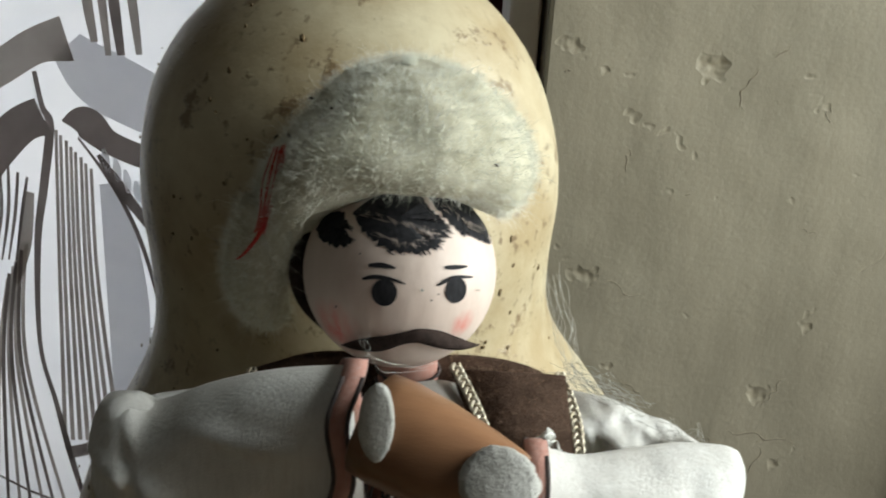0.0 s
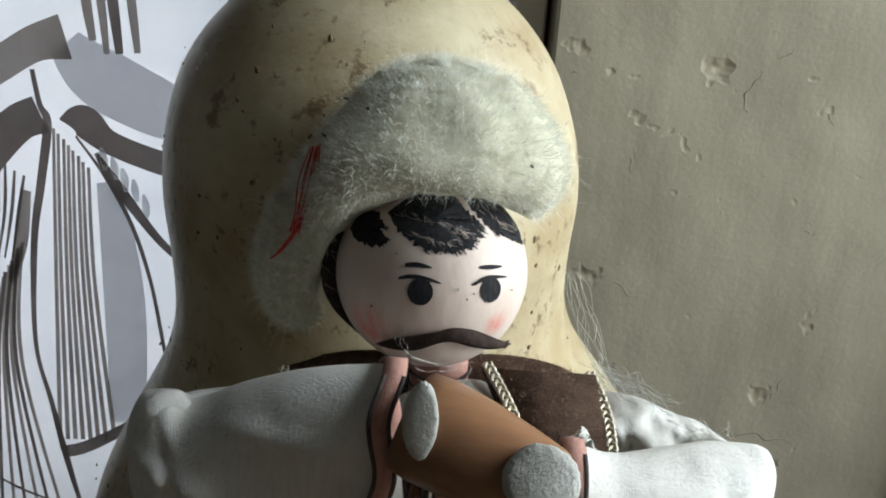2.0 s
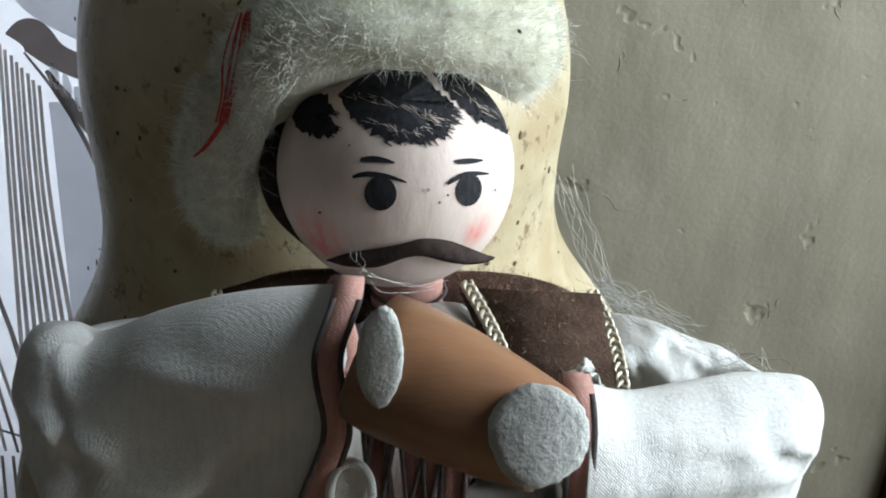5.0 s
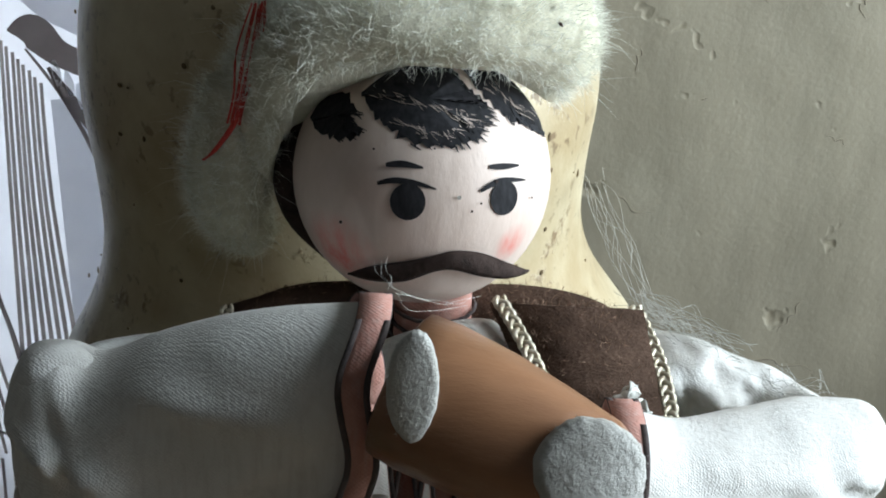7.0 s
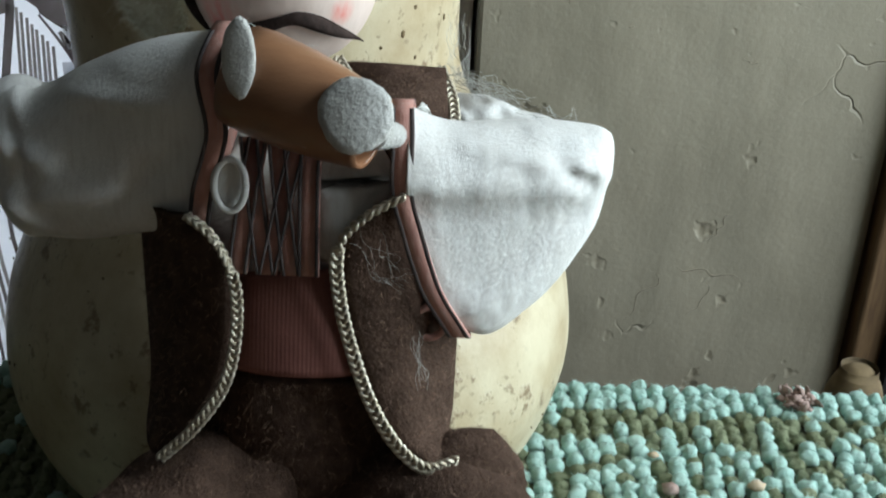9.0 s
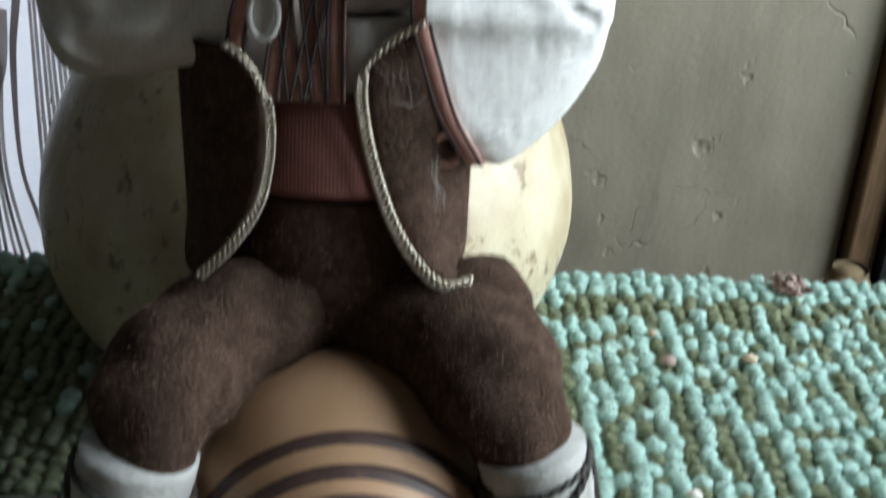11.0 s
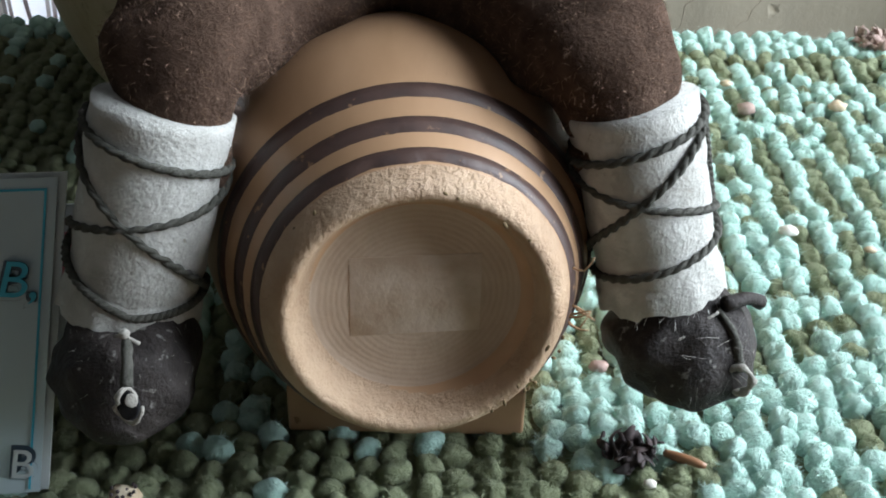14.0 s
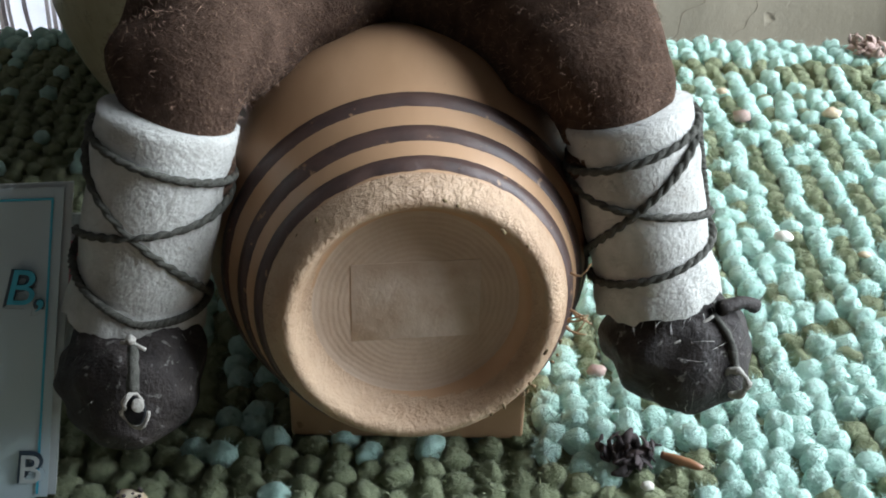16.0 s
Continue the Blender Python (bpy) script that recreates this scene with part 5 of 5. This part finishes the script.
print_band([(-0.272, -0.049), (-0.271, -0.06), (-0.269, -0.072)], [0.0031, 0.0078, 0.0039], M_CURTAIN, "leaf_dot")
print_band([(-0.263, -0.064), (-0.261, -0.076), (-0.26, -0.088)], [0.0031, 0.0078, 0.0039], M_CURTAIN, "leaf_dot")
print_band([(-0.345, -0.002), (-0.352, -0.162), (-0.359, -0.344)], [0.0031, 0.0039, 0.0047], M_PRINT_TAUPE, "stripe")
print_band([(-0.341, -0.007), (-0.347, -0.162), (-0.351, -0.344)], [0.0031, 0.0039, 0.0047], M_PRINT_TAUPE, "stripe")
print_band([(-0.336, -0.012), (-0.341, -0.162), (-0.343, -0.343)], [0.0031, 0.0039, 0.0047], M_PRINT_TAUPE, "stripe")
print_band([(-0.332, -0.018), (-0.336, -0.161), (-0.335, -0.343)], [0.0031, 0.0039, 0.0047], M_PRINT_TAUPE, "stripe")
print_band([(-0.328, -0.023), (-0.331, -0.161), (-0.327, -0.342)], [0.0031, 0.0039, 0.0047], M_PRINT_TAUPE, "stripe")
print_band([(-0.323, -0.028), (-0.325, -0.16), (-0.319, -0.341)], [0.0031, 0.0039, 0.0047], M_PRINT_TAUPE, "stripe")
print_band([(-0.319, -0.034), (-0.32, -0.16), (-0.311, -0.341)], [0.0031, 0.0039, 0.0047], M_PRINT_TAUPE, "stripe")
print_band([(-0.314, -0.039), (-0.314, -0.16), (-0.302, -0.34)], [0.0031, 0.0039, 0.0047], M_PRINT_TAUPE, "stripe")
print_band([(-0.384, -0.122), (-0.394, -0.255), (-0.361, -0.443)], [0.0035, 0.0043, 0.0035], M_PRINT_TAUPE, "stripe")
print_band([(-0.388, -0.128), (-0.399, -0.255), (-0.374, -0.444)], [0.0035, 0.0043, 0.0035], M_PRINT_DARK, "stripe")
print_band([(-0.391, -0.135), (-0.404, -0.255), (-0.388, -0.445)], [0.0035, 0.0043, 0.0035], M_PRINT_TAUPE, "stripe")
print_band([(-0.395, -0.142), (-0.409, -0.256), (-0.402, -0.446)], [0.0035, 0.0043, 0.0035], M_PRINT_DARK, "stripe")
print_band([(-0.399, -0.148), (-0.413, -0.256), (-0.416, -0.447)], [0.0035, 0.0043, 0.0035], M_PRINT_TAUPE, "stripe")
print_band([(-0.403, -0.155), (-0.418, -0.256), (-0.429, -0.448)], [0.0035, 0.0043, 0.0035], M_PRINT_DARK, "stripe")
print_band([(-0.406, -0.162), (-0.423, -0.257), (-0.443, -0.449)], [0.0035, 0.0043, 0.0035], M_PRINT_TAUPE, "stripe")
print_band([(-0.376, -0.051), (-0.384, -0.088), (-0.394, -0.139)], [0.0027, 0.0035, 0.0019], M_PRINT_DARK, "stripe")
print_band([(-0.385, -0.047), (-0.391, -0.089), (-0.402, -0.14)], [0.0027, 0.0035, 0.0019], M_PRINT_DARK, "stripe")
print_band([(-0.394, -0.042), (-0.398, -0.089), (-0.409, -0.141)], [0.0027, 0.0035, 0.0019], M_PRINT_DARK, "stripe")
print_band([(-0.403, -0.037), (-0.405, -0.09), (-0.417, -0.141)], [0.0027, 0.0035, 0.0019], M_PRINT_DARK, "stripe")
print_band([(-0.375, -0.067), (-0.385, -0.122), (-0.398, -0.166)], [0.0085, 0.014, 0.0078], M_PRINT_TAUPE, "petal")
print_band([(-0.358, -0.359), (-0.334, -0.352), (-0.3, -0.333), (-0.266, -0.311)], [0.0147, 0.014, 0.0124, 0.0109], M_PRINT_DARK, "petal")
print_band([(-0.455, -0.388), (-0.431, -0.399), (-0.398, -0.414), (-0.351, -0.427), (-0.313, -0.434)], [0.0027, 0.0027, 0.0031, 0.0027, 0.0023], M_PRINT_DARK, "vein")
print_band([(-0.313, 0.172), (-0.308, 0.116), (-0.304, 0.084)], [0.0093, 0.0093, 0.0065], M_PRINT_TAUPE, "stripe")
print_band([(-0.3, 0.173), (-0.295, 0.117), (-0.292, 0.072)], [0.0078, 0.0078, 0.0054], M_PRINT_TAUPE, "stripe")
print_band([(-0.289, 0.174), (-0.284, 0.118), (-0.28, 0.073)], [0.0101, 0.0101, 0.0071], M_PRINT_DARK, "stripe")
print_band([(-0.273, 0.175), (-0.268, 0.119), (-0.264, 0.074)], [0.0085, 0.0085, 0.006], M_PRINT_TAUPE, "stripe")
print_band([(-0.296, -0.054), (-0.286, -0.179), (-0.287, -0.322)], [0.0233, 0.0407, 0.0349], M_PRINT_GREY, "petal")
print_band([(-0.33, 0.079), (-0.302, 0.051), (-0.252, 0.024), (-0.218, 0.011)], [0.0349, 0.0582, 0.0582, 0.0466], M_PRINT_GREY, "petal")
print_band([(-0.462, -0.455), (-0.48, -0.62), (-0.5, -0.803)], [0.0035, 0.0039, 0.0039], M_PRINT_DARK, "stripe")
print_band([(-0.445, -0.454), (-0.46, -0.619), (-0.476, -0.801)], [0.0035, 0.0039, 0.0039], M_PRINT_TAUPE, "stripe")
print_band([(-0.431, -0.453), (-0.444, -0.618), (-0.458, -0.8)], [0.0035, 0.0039, 0.0039], M_PRINT_DARK, "stripe")
print_band([(-0.419, -0.452), (-0.43, -0.617), (-0.442, -0.798)], [0.0035, 0.0039, 0.0039], M_PRINT_DARK, "stripe")
print_band([(-0.406, -0.451), (-0.414, -0.615), (-0.424, -0.797)], [0.0035, 0.0039, 0.0039], M_PRINT_TAUPE, "stripe")
print_band([(-0.392, -0.45), (-0.398, -0.614), (-0.405, -0.795)], [0.0035, 0.0039, 0.0039], M_PRINT_DARK, "stripe")
print_band([(-0.38, -0.449), (-0.384, -0.613), (-0.389, -0.794)], [0.0035, 0.0039, 0.0039], M_PRINT_DARK, "stripe")
print_band([(-0.37, -0.448), (-0.373, -0.612), (-0.376, -0.793)], [0.0035, 0.0039, 0.0039], M_PRINT_TAUPE, "stripe")


# ---- cards leaning by the barrel ----
def sheet(name, a, right, up, w, h, thick, m, parent=None, label=""):
    """A flat card whose lower right corner is a; right and up are its edges' ways."""
    r, u = Vector(right).normalized(), Vector(up).normalized()
    n = r.cross(u).normalized()
    a = Vector(a)
    bm = bmesh.new()
    base = [a - r * w, a, a + u * h, a - r * w + u * h]
    skin(bm, [base, [p - n * thick for p in base]])
    return finish(name, bm, m, parent, label, smooth=False)


CR, CU = Vector((1, 0.12, 0)).normalized(), Vector((0.115, 0.31, 0.94)).normalized()
CN = CR.cross(CU).normalized()
if CN.y > 0:
    CN = -CN
CA = Vector((-0.0478, 0.1365, 0.0015))
card = tagged(sheet("printed_card", CA, CR, CU, 0.1, 0.0728, 0.0008, M_CARDWHITE), "silver-grey printed card with cyan letters, leaning beside the barrel", "card")


def on_card(u, v, lift):
    """u: metres left of the right edge; v: metres up from the foot."""
    return CA - CR * u + CU * v + CN * lift


def card_patch(name, u0, u1, v0, v1, lift, m):
    bm = bmesh.new()
    a = [on_card(u0, v0, lift), on_card(u1, v0, lift), on_card(u1, v1, lift), on_card(u0, v1, lift)]
    b = [on_card(u0, v0, lift - 0.0002), on_card(u1, v0, lift - 0.0002), on_card(u1, v1, lift - 0.0002), on_card(u0, v1, lift - 0.0002)]
    skin(bm, [a, b])
    return part(name, bm, m, card, smooth=False)


card_patch("print_field", 0.0016, 0.1, 0.0, 0.072, 0.0011, M_CARD)
card_patch("border_line", 0.0036, 0.0041, 0.001, 0.0693, 0.0015, M_BLUE)
card_patch("border_line", 0.0036, 0.1, 0.0693, 0.0698, 0.0015, M_BLUE)


def letter(text, u, v, size, lift, m, shear=0.0, weight=0.0):
    cu = bpy.data.curves.new("letters", "FONT")
    cu.body, cu.size, cu.shear, cu.offset, cu.extrude = text, size, shear, weight, 0.00008
    tmp = bpy.data.objects.new("letters", cu)
    me = bpy.data.meshes.new_from_object(tmp)
    bpy.data.objects.remove(tmp)
    ob = new("letters", me)
    me.materials.append(m)
    x, y = CR, CU
    p = on_card(u, v, lift)
    rot = Matrix((x, y, CN)).transposed().to_4x4()
    ob.matrix_world = Matrix.Translation(p) @ rot
    ob.parent = card
    return ob


letter("B,", 0.0134, 0.0462, 0.0115, 0.0013, M_CARDDARK, 0.25, 0.0005)
letter("B,", 0.0130, 0.0468, 0.0115, 0.0022, M_BLUE, 0.25, 0.0)
letter("B", 0.0084, 0.0045, 0.0098, 0.0013, M_CARDDARK, 0.1, 0.0007)
letter("B", 0.0084, 0.0045, 0.0098, 0.0022, M_CARDWHITE, 0.1, 0.0)
pink = tagged(sheet("crimson_card", (-0.0425, 0.178, 0.002), (1, 0.05, 0), (0.0, 0.12, 1), 0.05, 0.046, 0.0008, M_CARDWHITE), "small crimson and white card standing behind the silver card", "card")
bm = bmesh.new()
for c, r in ((Vector((-0.0495, 0.1805, 0.036)), 0.0062), (Vector((-0.06, 0.18, 0.03)), 0.009)):
    ring = [c + Vector((r * math.cos(a), -0.0012, r * math.sin(a))) for a in np.linspace(0, 2 * math.pi, 24, endpoint=False)]
    skin(bm, [ring, [p + Vector((0, 0.0006, 0)) for p in ring]])
part("heart_print", bm, M_CARDPINK, pink, smooth=False)


# ---- debris on the rug ----
def crumb(name, p, size, m, label, category, seed, flat=0.6):
    r2 = np.random.default_rng(seed)
    bm = bmesh.new()
    bmesh.ops.create_icosphere(bm, subdivisions=2, radius=1.0)
    for v in bm.verts:
        v.co *= 1 + 0.35 * noise.noise(v.co * 1.7 + Vector((seed, 0, 0)))
        v.co.x *= size * r2.uniform(0.97, 1.03)
        v.co.y *= size * 0.7
        v.co.z *= size * flat
        v.co += Vector(p)
    return tagged(finish(name, bm, m), label, category, "crumbs on the rug")


crumb("seed_crumb", (0.1455, 0.249, 0.0046), 0.003, M_DUST, "pale broken seed crumb on the wool rug", "crumb", 1)
crumb("seed_crumb", (0.1845, 0.2085, 0.0042), 0.0028, M_DUST, "pale seed crumb half sunk in the rug", "crumb", 2)
crumb("dry_petal", (0.151, 0.334, 0.0046), 0.0038, M_DRYPINK, "greyish pink dry petal on the rug", "petal", 3)
crumb("dry_petal", (0.186, 0.338, 0.0046), 0.0035, M_HUSK, "brownish dry petal on the rug", "petal", 4)
crumb("reddish_crumb", (0.08, 0.181, 0.0046), 0.0025, M_DRYPINK, "reddish brown crumb between wool stitches", "crumb", 5)
crumb("white_crumb", (0.087, 0.139, 0.0048), 0.0017, M_DUST, "tiny white crumb beside the dark petals", "crumb", 6)
crumb("seed_crumb", (0.168, 0.24, 0.0042), 0.0018, M_HUSK, "tan crumb on the mint wool", "crumb", 7)
crumb("seed_crumb", (0.148, 0.356, 0.0046), 0.0022, M_HUSK, "tan crumb on the mint wool", "crumb", 8)
husk = crumb("speckled_husk", (-0.029, 0.131, 0.0052), 0.0037, M_HUSK, "cream dry husk with dark speckles on the rug", "husk", 9, 0.8)
bm = bmesh.new()
for a in np.linspace(0, 6.2, 11):
    p = Vector((-0.029, 0.131, 0.0055)) + Vector((0.0031 * math.cos(a) * 0.8, -0.0009 + 0.0019 * math.sin(a * 2.2), 0.0022 + 0.0004 * math.sin(a * 3)))
    bmesh.ops.create_icosphere(bm, subdivisions=1, radius=0.0005, matrix=Matrix.Translation(p))
part("speckles", bm, M_DARKDEB, husk)


def dry_bloom(name, c, size, count, m, label, seed, thick):
    """A crumpled dry flower: many bent petals and stalks."""
    r2 = np.random.default_rng(seed)
    bm = bmesh.new()
    for k in range(count):
        d = Vector(r2.normal(0, 1, 3))
        d.z = abs(d.z) * 0.8
        d.normalize()
        q = Vector(c) + Vector(r2.normal(0, size * 0.35, 3)) * Vector((1, 1, 0)).length * 0.5
        q.z = c[2]
        e = d.cross(Vector(r2.normal(0, 1, 3))).normalized()
        L = size * r2.uniform(0.4, 1.0)
        ribbon(bm, [q, q + d * L * 0.5 + e * L * 0.15, q + d * L * 0.8 - e * L * 0.25], [thick, thick * r2.uniform(1.0, 2.4), thick * 0.5], tuple(d.cross(e)), 0.00012, 0, 3)
    return tagged(finish(name, bm, m), label, "dry flower")


dry_bloom("dried_flower_head", (0.084, 0.149, 0.004), 0.008, 60, M_DARKDEB, "crumpled dark dry flower head on the rug", 21, 0.0016)
dry_bloom("dried_blossom", (0.219, 0.401, 0.004), 0.0095, 70, M_DRYPINK, "dusty pink dried blossom at the rug's edge", 22, 0.0017)
bm = bmesh.new()
tube(bm, [(0.092, 0.15, 0.0042), (0.0965, 0.1475, 0.0045), (0.101, 0.1455, 0.0042)], [0.0009, 0.0012, 0.0008], 8, 0, 4, 1.0, 0.0004, 400)
tagged(finish("wood_splinter", bm, M_HORN), "short orange-brown wood splinter on the rug", "splinter")

# knob of a chair behind the table
bm = bmesh.new()
lathe(bm, [(0.0, 0.02), (0.1, 0.02), (0.67, 0.01), (0.68, 0.013), (0.695, 0.0155), (0.707, 0.012), (0.714, 0.006), (0.715, 0.001)], (0.288, 0.5, -0.75), (0, 0, 1), 24, 0, 0.0, 3)
tagged(finish("chair_post", bm, M_STEM), "dark wooden chair post with a rounded knob behind the table", "chair post")

dry_bloom("dry_husk_flake", (0.0495, 0.2215, 0.1915), 0.0042, 14, M_WEB, "pale crumpled husk flake caught on the brown felt", 27, 0.0016)

# ---- cobwebs ----
rng = np.random.default_rng(31)
bm = bmesh.new()


def web(a, b, n, spread, sag, r=0.00007):
    for _ in range(n):
        p, q = Vector(a) + Vector(rng.normal(0, spread, 3)), Vector(b) + Vector(rng.normal(0, spread, 3))
        pts = [p.lerp(q, t) + Vector((0, 0, -sag * 4 * t * (1 - t))) + Vector(rng.normal(0, spread * 0.9, 3)) * (4 * t * (1 - t)) for t in np.linspace(0, 1, 5)]
        tube(bm, pts, r * 0.62, 4, 0, 6)


web((0.058, 0.33, 0.185), (0.06, 0.262, 0.189), 14, 0.0018, 0.001)
web((0.058, 0.262, 0.189), (0.073, 0.245, 0.188), 34, 0.0018, 0.0005)
web((0.056, 0.255, 0.192), (0.07, 0.248, 0.187), 22, 0.0018, 0.0)
web((0.088, 0.232, 0.184), (0.079, 0.238, 0.187), 16, 0.002, 0.0)
web((0.008, 0.235, 0.209), (0.0105, 0.213, 0.2155), 3, 0.0006, 0.001, 0.00005)
web((0.0105, 0.213, 0.2155), (0.023, 0.234, 0.203), 3, 0.0008, 0.002, 0.00005)
web((0.039, 0.196, 0.171), (0.047, 0.195, 0.163), 8, 0.0022, 0.002, 0.00003)
web((0.05, 0.195, 0.149), (0.053, 0.194, 0.137), 8, 0.0009, 0.0, 0.00004)
cob = tagged(finish("cobweb", bm, M_WEB), "grey cobweb threads between gourd, doll and sleeve", "cobweb", kind="stuff")
